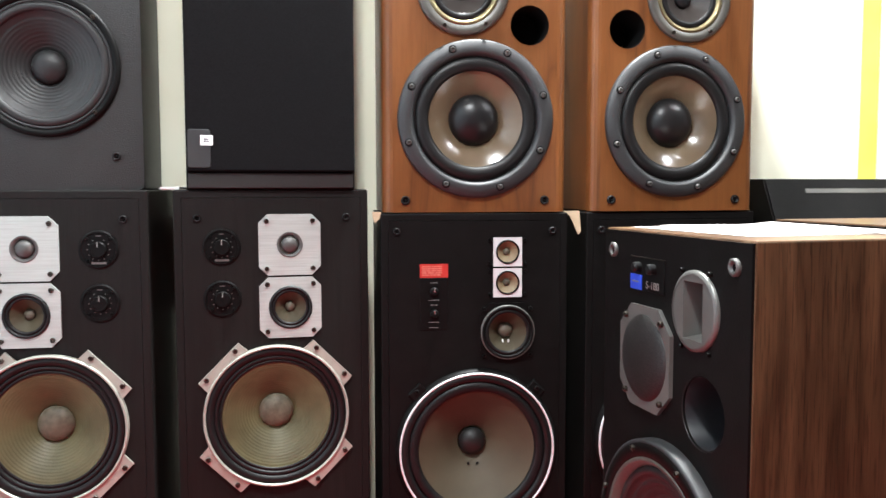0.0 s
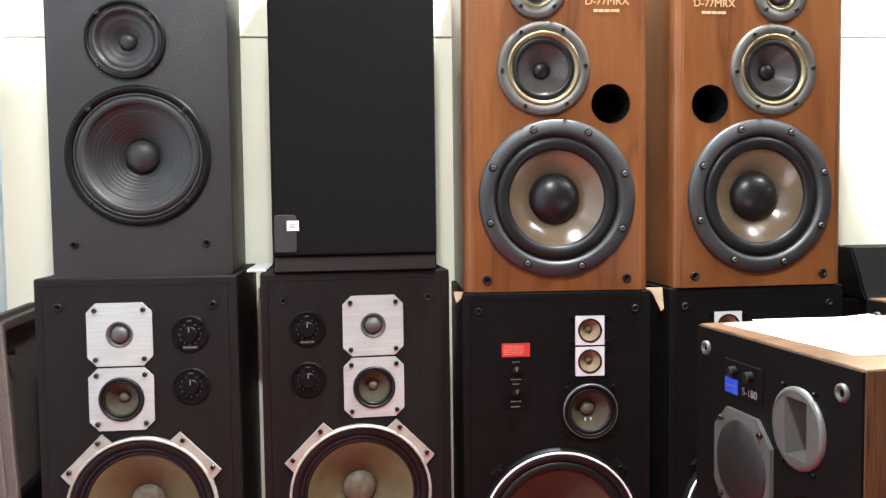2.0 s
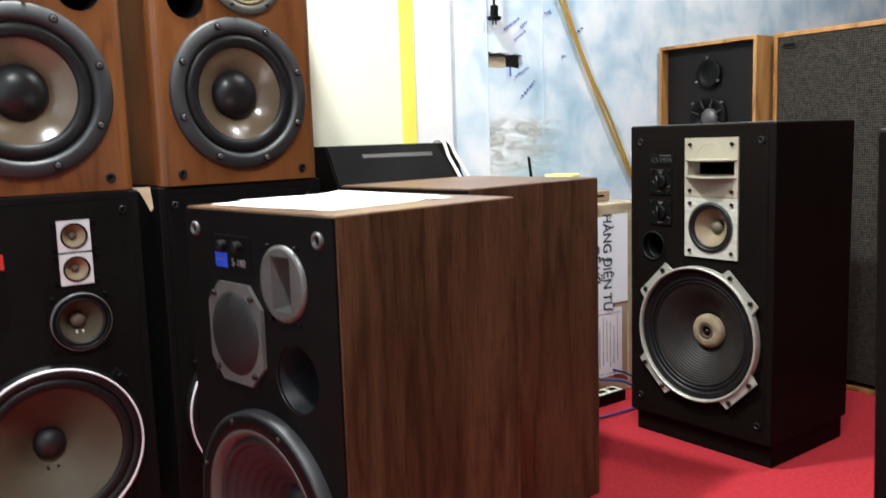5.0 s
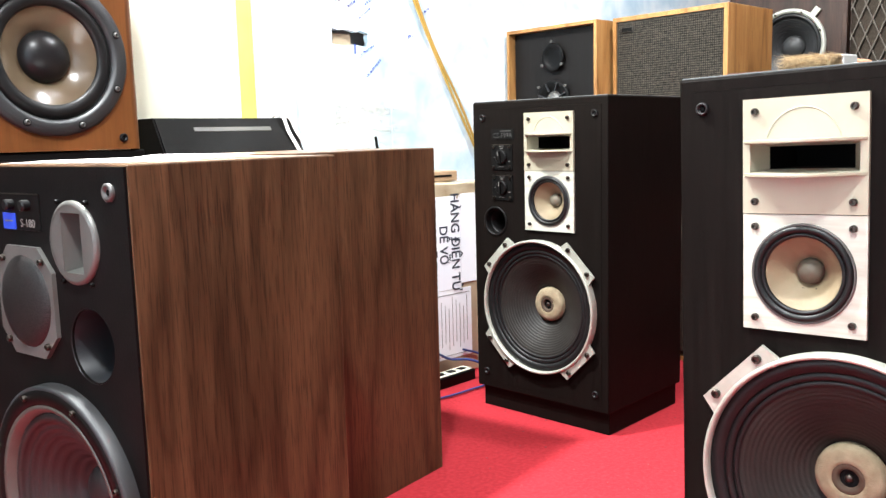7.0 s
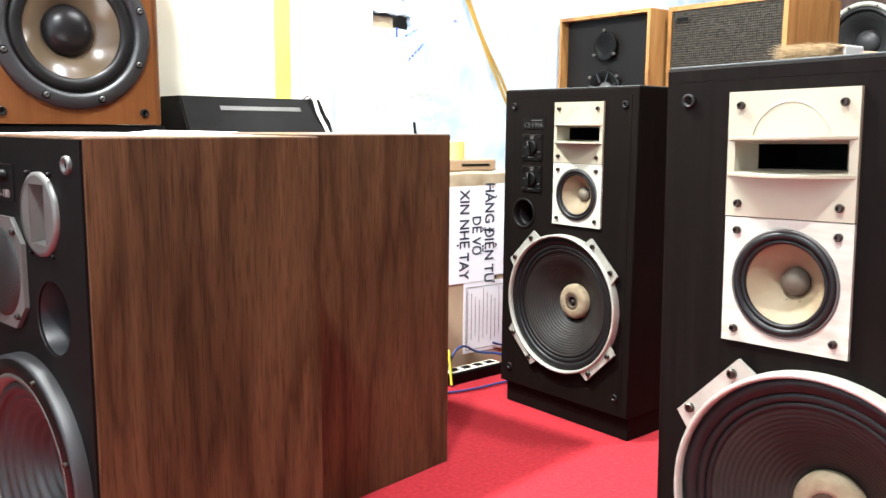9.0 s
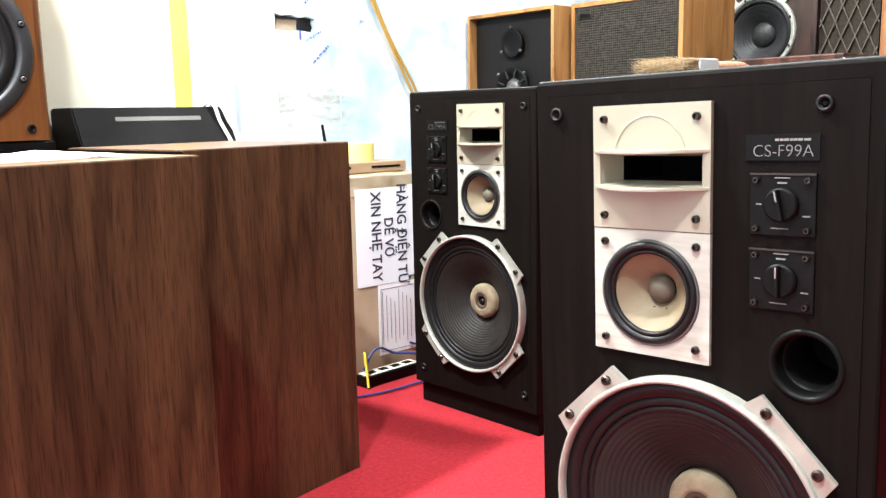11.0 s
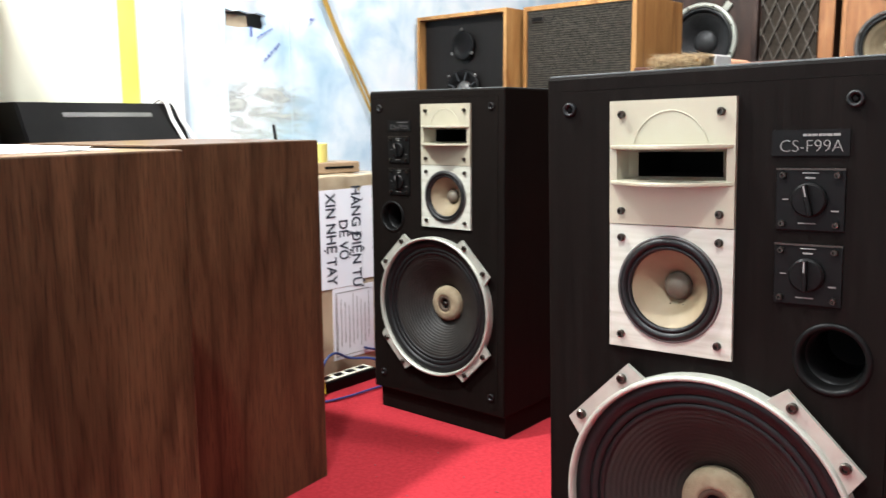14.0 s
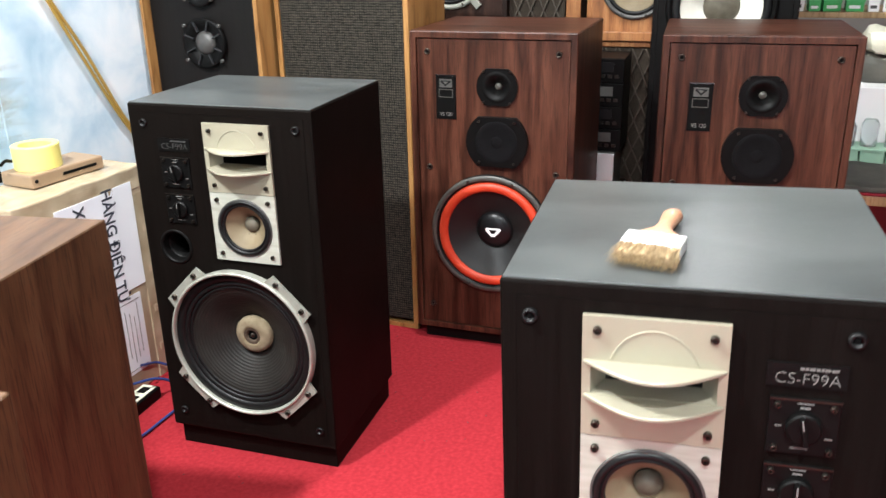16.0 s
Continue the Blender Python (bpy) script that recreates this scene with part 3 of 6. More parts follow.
room_box("trim_5", -0.0015, 0.0015, -0.0014, -0.0005, 0.0, 2.9, BLUE_WALL, "pale joint strip between blue panels")


def wall_note(a, z, w, h, turn, seed):
    rng = random.Random(seed)
    pieces, px = [], -w / 2
    while px < w / 2:
        l = rng.uniform(0.004, 0.011)
        st = box(-l * 0.27, l * 0.27, -0.0085, -0.0078, -h / 2 * rng.uniform(0.35, 1), h / 2 * rng.uniform(0.35, 1))
        bmesh.ops.transform(st, matrix=pose(px, 0, 0) @ Matrix.Rotation(rng.uniform(-0.5, 0.5), 4, "Y"), verts=st.verts)
        pieces.append(st)
        px += l
    ob = tagged(part("pen_note", merge(*pieces), BLUE_INK), "illegible blue pen note on the wall panel", "handwriting", "pen notes on the wall")
    ob.matrix_world = ROOM @ pose(a, 0, z, 0, -turn, 0)
    return ob


for k, (a, z, w, h, turn) in enumerate([(0.10, 1.20, 0.075, 0.010, 30), (0.135, 1.165, 0.06, 0.010, 35), (0.15, 1.20, 0.03, 0.012, 30), (0.14, 1.05, 0.065, 0.009, 28), (0.165, 0.995, 0.085, 0.012, 42), (0.29, 1.31, 0.06, 0.012, 12), (0.40, 1.19, 0.06, 0.010, 32), (0.26, 1.245, 0.03, 0.016, 15), (0.33, 1.105, 0.02, 0.016, 20), (0.33, 1.37, 0.05, 0.012, 25), (0.07, 1.31, 0.03, 0.010, 50)]):
    wall_note(a, z, w, h, turn, k)


# ---- loudspeakers ----
def eared_frame(x, z, r_ring, r_screw, spread, r_in, y):
    """A cast basket: a ring with four broad ears, two screws in each."""
    pts = []
    for q in range(4):
        mid = 45 + 90 * q
        lo, hi = mid - spread, mid + spread
        for k in range(7):
            a = radians(mid - 90 + spread + 8.5 + (90 - 2 * spread - 17) * k / 6)
            pts.append((x + r_ring * math.cos(a), z + r_ring * math.sin(a)))
        for a, r in ((lo - 4.5, r_screw * 1.07), (hi + 4.5, r_screw * 1.07)):
            a = radians(a)
            pts.append((x + r * math.cos(a), z + r * math.sin(a)))
    return pierced(pts, [ring_of(x, z, r_in, 56)], y, y + 0.006)


def eared_woofer(sp, x, z, r, r_screw, spread, cone, cap, cap_r, rings, cap_hole=False, name="woofer", proud=0.010, ripple=0.0009):
    w = part(name, eared_frame(x, z, r, r_screw, spread, r * 0.96, -proud), CAST, sp, "cast aluminium basket with four screw ears")
    part("rim", lathe([(r * 1.0, 0.0), (r * 1.0, -proud - 0.003), (r * 0.99, -proud - 0.006), (r * 0.968, -proud - 0.006), (r * 0.958, -proud), (r * 0.955, 0.0)], x, z, 72), CAST, w, smooth=True)
    part("gasket", lathe([(r * 0.962, -0.008), (r * 0.955, -0.012), (r * 0.86, -0.010), (r * 0.85, -0.004)], x, z, 64), RUBBER, w, smooth=True)
    part("surround", lathe(half_roll(r * 0.86, r * 0.79, -0.004, 0.0045) + half_roll(r * 0.79, r * 0.745, -0.003, 0.0025), x, z, 64), RUBBER, w, smooth=True)
    part("cone", lathe([(r * 0.75, -0.003)] + ripples(r * 0.74, -0.002, cap_r * 0.9, r * 0.31, rings, ripple), x, z, 72), cone, w, smooth=True)
    prof = dome(cap_r, r * 0.28, cap_r * 0.5)
    if cap_hole:
        prof = [(cap_r, r * 0.28), (cap_r * 0.985, r * 0.225), (cap_r * 0.92, r * 0.195), (cap_r * 0.78, r * 0.178), (cap_r * 0.6, r * 0.170), (cap_r * 0.47, r * 0.170), (cap_r * 0.45, r * 0.182)]
        part("felt_ring", lathe([(cap_r * 0.46, r * 0.178), (cap_r * 0.42, r * 0.174), (cap_r * 0.30, r * 0.176), (cap_r * 0.26, r * 0.21)], x, z, 28), CAP_BROWN, w, "dark brown felt ring", smooth=True)
        part("pole_piece", lathe([(cap_r * 0.28, r * 0.205), (0, r * 0.205)], x, z, 24), HOLE, w)
        part("pole_tip", lathe(dome(cap_r * 0.13, r * 0.204, cap_r * 0.1), x, z, 16), STEEL, w)
    part("dust_cap", lathe(prof, x, z, 40), cap, w, smooth=True)
    for q in range(4):
        for s in (-1, 1):
            a = radians(45 + 90 * q + s * spread)
            screw(w, x + r_screw * math.cos(a), -proud - 0.0005, z + r_screw * math.sin(a), 0.0062 if r > 0.15 else 0.0052)
    return w


def small_cone(sp, x, z, r, y, cone, cap, cap_r, name="midrange", ring=None, depth=0.45, trim=False):
    d = part(name, lathe([(r, y + 0.004), (r, y - 0.004), (r * 0.95, y - 0.007), (r * 0.88, y - 0.007), (r * 0.84, y - 0.002)], x, z, 48), ring or RUBBER, sp, smooth=True)
    part("surround", lathe(half_roll(r * 0.86, r * (0.755 if trim else 0.70), y - 0.001, 0.004), x, z, 48), RUBBER, d, smooth=True)
    part("cone", lathe([(r * (0.765 if trim else 0.71), y), (r * 0.5, y + r * depth * 0.42), (cap_r * 0.9, y + r * depth)], x, z, 48), cone, d, smooth=True)
    part("dust_cap", lathe(dome(cap_r, y + r * depth * 0.85, cap_r * 0.75), x, z, 28), cap, d, smooth=True)
    if trim:
        part("rim", lathe([(r * 1.04, y + 0.001), (r * 1.04, y - 0.0035), (r * 1.02, y - 0.005), (r * 0.99, y - 0.004)], x, z, 56), GREY_PLATE, d, smooth=True)
        for sx in (-1, 1):
            part("solder_tag", lathe(dome(0.0022, 0.0, 0.0018), x + sx * r * 0.14, z - r * 0.38, 10), BLACK, d).location.y = y + r * depth * 0.72
    return d


def knob_panel(sp, x, z, w, h, y=0.0, turn=0.0):
    k = part("level_control", slab(rect(x - w / 2, x + w / 2, z - h / 2, z + h / 2), y - 0.004, y + 0.002, 0.001), BLACK, sp, "black level control plate")
    part("edge_line", box(x - w / 2, x + w / 2, y - 0.0052, y - 0.004, z + h / 2 - 0.002, z + h / 2), STEEL, k)
    part("knob", lathe([(w * 0.26, y - 0.003), (w * 0.26, y - 0.009), (w * 0.23, y - 0.011), (0, y - 0.011)], x, z, 28), BLACK, k)
    g = box(-0.0025, 0.0025, y - 0.018, y - 0.010, -w * 0.24, w * 0.24, 0.001)
    bmesh.ops.rotate(g, verts=g.verts, cent=(0, 0, 0), matrix=Matrix.Rotation(radians(turn), 3, "Y"))
    bmesh.ops.translate(g, verts=g.verts, vec=(x, 0, z))
    part("knob_grip", g, BLACK, k)
    g = box(-0.0008, 0.0008, y - 0.0188, y - 0.018, w * 0.06, w * 0.23)
    bmesh.ops.rotate(g, verts=g.verts, cent=(0, 0, 0), matrix=Matrix.Rotation(radians(turn), 3, "Y"))
    bmesh.ops.translate(g, verts=g.verts, vec=(x, 0, z))
    part("pointer", g, PALE_PRINT, k)
    marks = [box(x - 0.008, x + 0.008, y - 0.0047, y - 0.0041, z + w * 0.40, z + w * 0.415), box(x - 0.005, x + 0.005, y - 0.0047, y - 0.0041, z + w * 0.32, z + w * 0.345),
             box(x - w * 0.40, x - w * 0.31, y - 0.0047, y - 0.0041, z - 0.0006, z + 0.0006), box(x + w * 0.31, x + w * 0.42, y - 0.0047, y - 0.0041, z - 0.012, z - 0.0105),
             box(x - 0.011, x + 0.007, y - 0.0047, y - 0.0041, z - w * 0.37, z - w * 0.355)]
    for mk in marks:
        part("scale_mark", mk, PALE_PRINT, k)
    for sx in (-1, 1):
        for sz in (-1, 1):
            screw(k, x + sx * w * 0.39, y - 0.0045, z + sz * h * 0.39, 0.0035)
    return k


def horn_speaker(m, flip, base, w, h, d, label, print_colour=PALE_PRINT):
    """Three-way floor speaker: slot horn on a pale plate, cone midrange, big eared woofer. flip mirrors the front."""
    sp = root("floor_speaker", label, "loudspeaker", m, "pair of black three-way floor speakers")
    z0 = base
    px, mz, wx, wz = 0.043 * flip, z0 + 0.521, 0.005 + 0.002 * flip, z0 + 0.249 - 0.002 * flip
    qx = -0.137 * flip
    part("cabinet", shell(w, d, z0, z0 + h, 0.0, 0.02, 0.004), BLACK_VINYL, sp)
    part("baffle", pierced(rect(-w / 2 + 0.0185, w / 2 - 0.0185, z0 + 0.0185, z0 + h - 0.0185), [ring_of(wx, wz, 0.158, 56), ring_of(px, mz, 0.058, 40), ring_of(qx, z0 + 0.461, 0.034, 32), rect(px - 0.068, px + 0.068, z0 + 0.640, z0 + 0.695)], -0.0008, 0.016), BLACK_VINYL, sp)
    part("top_board", box(-w / 2 + 0.003, w / 2 - 0.003, 0.003, d - 0.003, z0 + h - 0.001, z0 + h + 0.0016, 0.001), DUSTY_SHEEN, sp, "dusty top, greyed for the sheen of light on black")
    part("plinth", box(-w / 2 + 0.008, w / 2 - 0.008, 0.018, d - 0.01, 0.0, z0, 0.002), BLACK_VINYL, sp, "recessed black plinth")
    # horn plate
    x0, x1 = px - 0.0755, px + 0.0755
    t0, t1 = z0 + 0.596, z0 + 0.742
    lo, hi = z0 + 0.646, z0 + 0.688
    hp = part("horn_plate", pierced(rect(x0, x1, t0 + 0.0006, t1), [rect(px - 0.066, px + 0.066, lo + 0.003, hi - 0.003)], -0.008, -0.0015), CHAMPAGNE, sp, "pale champagne metal horn plate")
    for zz, up in ((hi, 1), (lo, -1)):
        n = 14
        pts = [(x0 + 0.001 + (x1 - x0 - 0.002) * k / n, -0.008 - 0.040 * math.sin(math.pi * k / n)) for k in range(n + 1)]
        bm = bmesh.new()
        top = [bm.verts.new((a, b, zz + 0.0022)) for a, b in pts] + [bm.verts.new((x1 - 0.001, 0.0, zz + 0.0022)), bm.verts.new((x0 + 0.001, 0.0, zz + 0.0022))]
        f = bm.faces.new(top)
        e = bmesh.ops.extrude_face_region(bm, geom=[f])
        for v in e["geom"]:
            if isinstance(v, bmesh.types.BMVert):
                v.co.z -= 0.0044
        bmesh.ops.recalc_face_normals(bm, faces=bm.faces[:])
        bmesh.ops.bevel(bm, geom=bm.edges[:], offset=0.0008, segments=1, affect="EDGES")
        part("horn_lip", bm, CHAMPAGNE, hp)
    n = 20
    arc = []
    for k in range(n + 1):
        a = radians(18 + 144 * k / n)
        arc.append((px + 0.047 * math.cos(a), -0.0082, hi + 0.0045 + 0.0365 * (math.sin(a) - 0.31) / 0.69 * 1.0))
    tube(arc, 0.0009, "raised_arc", CHAMPAGNE, hp)
    throat = bmesh.new()
    loops = []
    for hw, depth, down, up in ((0.066, -0.006, 0.003, 0.003), (0.059, 0.010, 0.004, 0.005), (0.052, 0.022, 0.006, 0.007)):
        loops.append([throat.verts.new((px + sx * hw, depth, zz)) for sx, zz in ((-1, lo + down), (1, lo + down), (1, hi - up), (-1, hi - up))])
    for p, q in zip(loops, loops[1:]):
        for k in range(4):
            throat.faces.new((p[k], p[(k + 1) % 4], q[(k + 1) % 4], q[k]))
    part("horn_throat", throat, CHAMPAGNE, hp)
    # Near-black box put in for the shade deep inside the horn mouth.
    deep = box(px - 0.0525, px + 0.0525, 0.0215, 0.12, lo + 0.0057, hi - 0.0067)
    bmesh.ops.delete(deep, geom=[f for f in deep.faces if f.calc_center_median().y < 0.0216], context="FACES")
    part("throat_end", deep, HOLE, hp)
    for sx in (-1, 1):
        for zz in (t1 - 0.016, t0 + 0.016):
            screw(hp, px + sx * 0.0595, -0.0085, zz, 0.0047)
    # midrange plate
    mp = part("midrange_plate", pierced(rect(x0, x1, z0 + 0.445, t0 - 0.0006), [ring_of(px, mz, 0.0585, 44)], -0.007, -0.0015), PINK_PLATE, sp, "pale grained midrange plate")
    small_cone(sp, px, mz, 0.0615, -0.005, CONE_TAN, CAP_GREY, 0.0170, depth=0.56, trim=True)
    for sx in (-1, 1):
        for zz in (t0 - 0.016, z0 + 0.461):
            screw(mp, px + sx * 0.0595, -0.0075, zz, 0.0047)
    # level controls, name plate, port
    kx = -0.110 * flip
    knob_panel(sp, kx, z0 + 0.631, 0.069, 0.066, 0, -12)
    knob_panel(sp, kx, z0 + 0.551, 0.069, 0.066, 0, 0)
    nx = -0.108 * flip
    np_ = part("name_plate", box(nx - 0.0385, nx + 0.0385, -0.0028, 0.0, z0 + 0.677, z0 + 0.704), BLACK, sp, "black name plate with pale print")
    text("CS-F99A", 0.0182, nx + 0.001, -0.0032, z0 + 0.6865, print_colour, np_, stretch=0.97, weight=-0.0004)
    bars(nx + 0.012, z0 + 0.6985, 0.038, 0.0045, 1, -0.0028, print_colour, np_, seed=4)
    pt = part("port", lathe([(0.040, 0.0), (0.040, -0.002), (0.037, -0.0035), (0.034, -0.0025), (0.032, 0.003), (0.031, 0.10)], qx, z0 + 0.461, 40), BLACK, sp, "black plastic bass port with a moulded flange", smooth=True)
    part("port_step", lathe([(0.0318, 0.018), (0.0285, 0.020), (0.0280, 0.10)], qx, z0 + 0.461, 36), BLACK, pt, smooth=True)
    part("port_end", lathe([(0.032, 0.10), (0, 0.10)], qx, z0 + 0.461, 32), HOLE, pt)
    eared_woofer(sp, wx, wz, 0.174, 0.185, 12.2, CONE_HORN, CAP_TAN, 0.045, 15, cap_hole=True, proud=0.016, ripple=0.00042)
    for x in (-0.176, 0.163 + 0.013 * flip):
        socket(sp, x, z0 + h - 0.041)
        socket(sp, x, z0 + 0.046)
    return sp


far = horn_speaker(pose(1.606, 1.697, 0, 0, 0, -77.6), 1, 0.059, 0.424, 0.775, 0.36, "tall black three-way speaker with pale horn plate on red carpet", SHADED_PRINT)
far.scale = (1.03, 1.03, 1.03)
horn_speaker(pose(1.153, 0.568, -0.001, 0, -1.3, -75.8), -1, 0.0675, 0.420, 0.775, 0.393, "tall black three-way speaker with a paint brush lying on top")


def dial(sp, x, z, r, brand):
    k = part("tone_dial", lathe([(r, 0.0), (r, -0.003), (r * 0.93, -0.005), (r * 0.86, -0.005), (r * 0.84, -0.0035), (0, -0.0035)], x, z, 40), BLACK, sp, "round black tone dial")
    part("knob", lathe([(r * 0.42, -0.003), (r * 0.42, -0.012), (r * 0.38, -0.014), (0, -0.014)], x, z, 24), BLACK, k)
    part("pointer", box(x - 0.001, x + 0.001, -0.0148, -0.014, z + r * 0.12, z + r * 0.4), PALE_PRINT, k)
    dots = []
    for q in range(11):
        a = radians(-240 + 30 * q)
        dots.append(box(x + r * 0.55 * math.cos(a) - 0.0012, x + r * 0.55 * math.cos(a) + 0.0012, -0.0042, -0.0036, z + r * 0.55 * math.sin(a) - 0.0012, z + r * 0.55 * math.sin(a) + 0.0012))
    dots.append(box(x - 0.005, x + 0.005, -0.0042, -0.0036, z + r * 0.68, z + r * 0.73))
    if brand:
        dots.append(box(x - 0.014, x + 0.014, -0.0042, -0.0036, z - r * 0.76, z - r * 0.64))
    part("scale_print", merge(*dots), HORN_GREY, k)
    for a in (45, 135, 225, 315):
        screw(k, x + r * 0.8 * math.cos(radians(a)), -0.004, z + r * 0.8 * math.sin(radians(a)), 0.0028, BLACK)


def plate_speaker(m, flip, label):
    """Three-way speaker with two octagonal brushed plates, two dials and an eared woofer."""
    sp = root("floor_speaker", label, "loudspeaker", m, "row of black speakers along the wall")
    w, h, d = 0.392, 0.809, 0.33
    tx, tz, mz, wx, wz = 0.033 * flip, 0.696, 0.566, 0.002, 0.340
    part("cabinet", shell(w, d, 0, h, 0.0, 0.018, 0.003), PLATE_VINYL, sp)
    part("baffle", pierced(rect(-w / 2 + 0.0165, w / 2 - 0.0165, 0.0165, h - 0.0165), [ring_of(wx, wz, 0.138, 56), ring_of(tx, mz, 0.042, 36), ring_of(tx, tz, 0.024, 28)], -0.0008, 0.016), PLATE_VINYL, sp)
    for zz, hr in ((tz, 0.0255), (mz, 0.0435)):
        p = part("driver_plate", pierced(octagon(tx, zz, 0.126, 0.126, 0.018), [ring_of(tx, zz, hr, 40)], -0.006, -0.0012), BRUSHED, sp, "octagonal brushed aluminium plate")
        for sx in (-1, 1):
            for sz in (-1, 1):
                screw(p, tx + sx * 0.047, -0.0064, zz + sz * 0.049, 0.005)
    tw = part("tweeter", lathe([(0.0268, -0.004), (0.0262, -0.0072), (0.0245, -0.0075), (0.0205, -0.004), (0.0185, -0.002)], tx, tz, 36), GREY_PLATE, sp, smooth=True)
    part("dome", lathe(dome(0.0175, -0.002, 0.011), tx, tz, 32), GREY_PLATE, tw, smooth=True)
    small_cone(sp, tx, mz, 0.0445, -0.004, CONE_TAUPE, CAP_GREY, 0.0105, depth=0.55)
    eared_woofer(sp, wx, wz, 0.149, 0.1625, 14.5, CONE_OLIVE, CAP_OLIVE, 0.036, 14, ripple=0.00025)
    dial(sp, -0.103 * flip, 0.693, 0.038, True)
    dial(sp, -0.103 * flip, 0.587, 0.038, False)
    for sx in (-1, 1):
        socket(sp, sx * 0.150, 0.752, 0.008)
        socket(sp, sx * 0.150, 0.13, 0.008)
    return sp


plate_speaker(pose(-0.766, 1.588, 0, 0, 0, 13.6), -1, "black floor speaker with octagonal silver plates under a charcoal speaker")
plate_speaker(pose(-0.349, 1.722, 0, 0, 0, 17.8), 1, "black floor speaker with octagonal silver plates under a cloth-fronted speaker")


def red_label_speaker(m, flip, label):
    """Four-way speaker: two tiny square tweeters, ringed midrange and a woofer with a bright rim."""
    sp = root("floor_speaker", label, "loudspeaker", m, "row of black speakers along the wall")
    w, h, d = 0.402, 0.759, 0.34
    wx, wz = 0.003 * flip, 0.250
    tx = 0.069 * flip
    part("cabinet", shell(w, d, 0, h, 0.0, 0.018, 0.003), BLACK_PANEL, sp)
    part("baffle", pierced(rect(-w / 2 + 0.0165, w / 2 - 0.0165, 0.0165, h - 0.0165), [ring_of(wx, wz, 0.150, 56), ring_of(tx, 0.504, 0.047, 40), ring_of(tx, 0.676, 0.023, 28), ring_of(tx, 0.610, 0.023, 28)], -0.0008, 0.016), BLACK_PANEL, sp)
    wf = part("woofer", lathe([(0.176, 0.0), (0.176, -0.004), (0.169, -0.010), (0.166, -0.012)], wx, wz, 72), BLACK, sp, "black basket with polished rim", smooth=True)
    part("bright_rim", lathe([(0.1685, -0.010), (0.168, -0.014), (0.1645, -0.014), (0.1635, -0.010)], wx, wz, 72), PALE_RIM, wf, smooth=True)
    part("gasket", lathe([(0.164, -0.010), (0.162, -0.013), (0.150, -0.011), (0.147, -0.004)], wx, wz, 64), RUBBER, wf, smooth=True)
    part("surround", lathe(half_roll(0.149, 0.126, -0.003, 0.008), wx, wz, 64), RUBBER, wf, smooth=True)
    part("cone", lathe([(0.128, -0.002), (0.08, 0.030), (0.032, 0.066)], wx, wz, 64), CONE_TAUPE, wf, smooth=True)
    part("dust_cap", lathe(dome(0.031, 0.062, 0.022), wx, wz, 36), CONE_GREY, wf, smooth=True)
    for s in (-1, 1):
        part("solder_tag", lathe(dome(0.003, 0.050, 0.003), wx + s * 0.010, wz - 0.048, 10), BLACK, wf)
    for a in (45, 135, 225, 315):
        c, s = math.cos(radians(a)), math.sin(radians(a))
        lug = slab(rect(-0.018, 0.018, -0.012, 0.012), -0.007, 0.0, 0.003)
        bmesh.ops.rotate(lug, verts=lug.verts, cent=(0, 0, 0), matrix=Matrix.Rotation(radians(90 - a), 3, "Y"))
        bmesh.ops.translate(lug, verts=lug.verts, vec=(wx + 0.181 * c, 0, wz + 0.181 * s))
        part("lug", lug, BLACK, wf)
        screw(wf, wx + 0.184 * c, -0.0075, wz + 0.184 * s, 0.005, BLACK)
    for zz in (0.676, 0.610):
        p = part("tweeter", pierced(rect(tx - 0.031, tx + 0.031, zz - 0.031, zz + 0.031), [ring_of(tx, zz, 0.0245, 36)], -0.005, -0.001), PALE_RIM, sp, "small bright square tweeter plate")
        part("tweeter_ring", lathe([(0.026, -0.004), (0.0255, -0.007), (0.0225, -0.007), (0.022, -0.003)], tx, zz, 36), BLACK, p, smooth=True)
        part("cone", lathe([(0.0225, -0.004), (0.012, 0.006), (0.007, 0.010)], tx, zz, 32), TWEETER_CONE, p, smooth=True)
        part("dust_cap", lathe(dome(0.008, 0.009, 0.007), tx, zz, 20), CAP_GREY, p, smooth=True)
        for sx in (-1, 1):
            for sz in (-1, 1):
                screw(sp, tx + sx * 0.038, -0.001, zz + sz * 0.025, 0.004, BLACK)
    part("bracket", pierced(octagon(tx, 0.504, 0.118, 0.125, 0.02), [ring_of(tx, 0.504, 0.05, 36)], -0.003, -0.001), BLACK, sp)
    md = small_cone(sp, tx, 0.504, 0.058, -0.005, CONE_TAUPE, CAP_GREY, 0.016, ring=BLACK, depth=0.6)
    for s in (-1, 1):
        tag = box(tx + s * 0.006 - 0.0022, tx + s * 0.006 + 0.0022, 0.013, 0.015, 0.504 - 0.028, 0.504 - 0.019, 0.0008)
        part("solder_tag", tag, PALE_RIM, md)
    part("bright_rim", lathe([(0.0585, -0.004), (0.0585, -0.010), (0.0570, -0.0115), (0.0555, -0.010)], tx, 0.504, 56), HORN_GREY, md, smooth=True)
    for a in (45, 135, 225, 315):
        screw(md, tx + 0.071 * math.cos(radians(a)), -0.0035, 0.504 + 0.071 * math.sin(radians(a)), 0.0045, BLACK)
    lx = -0.089 * flip
    lb = part("rating_label", box(lx - 0.030, lx + 0.030, -0.002, 0.0, 0.623, 0.652), RED_LABEL, sp, "small red rating label")
    bars(lx - 0.004, 0.6375, 0.044, 0.022, 5, -0.002, PINK_PRINT, lb, seed=7)
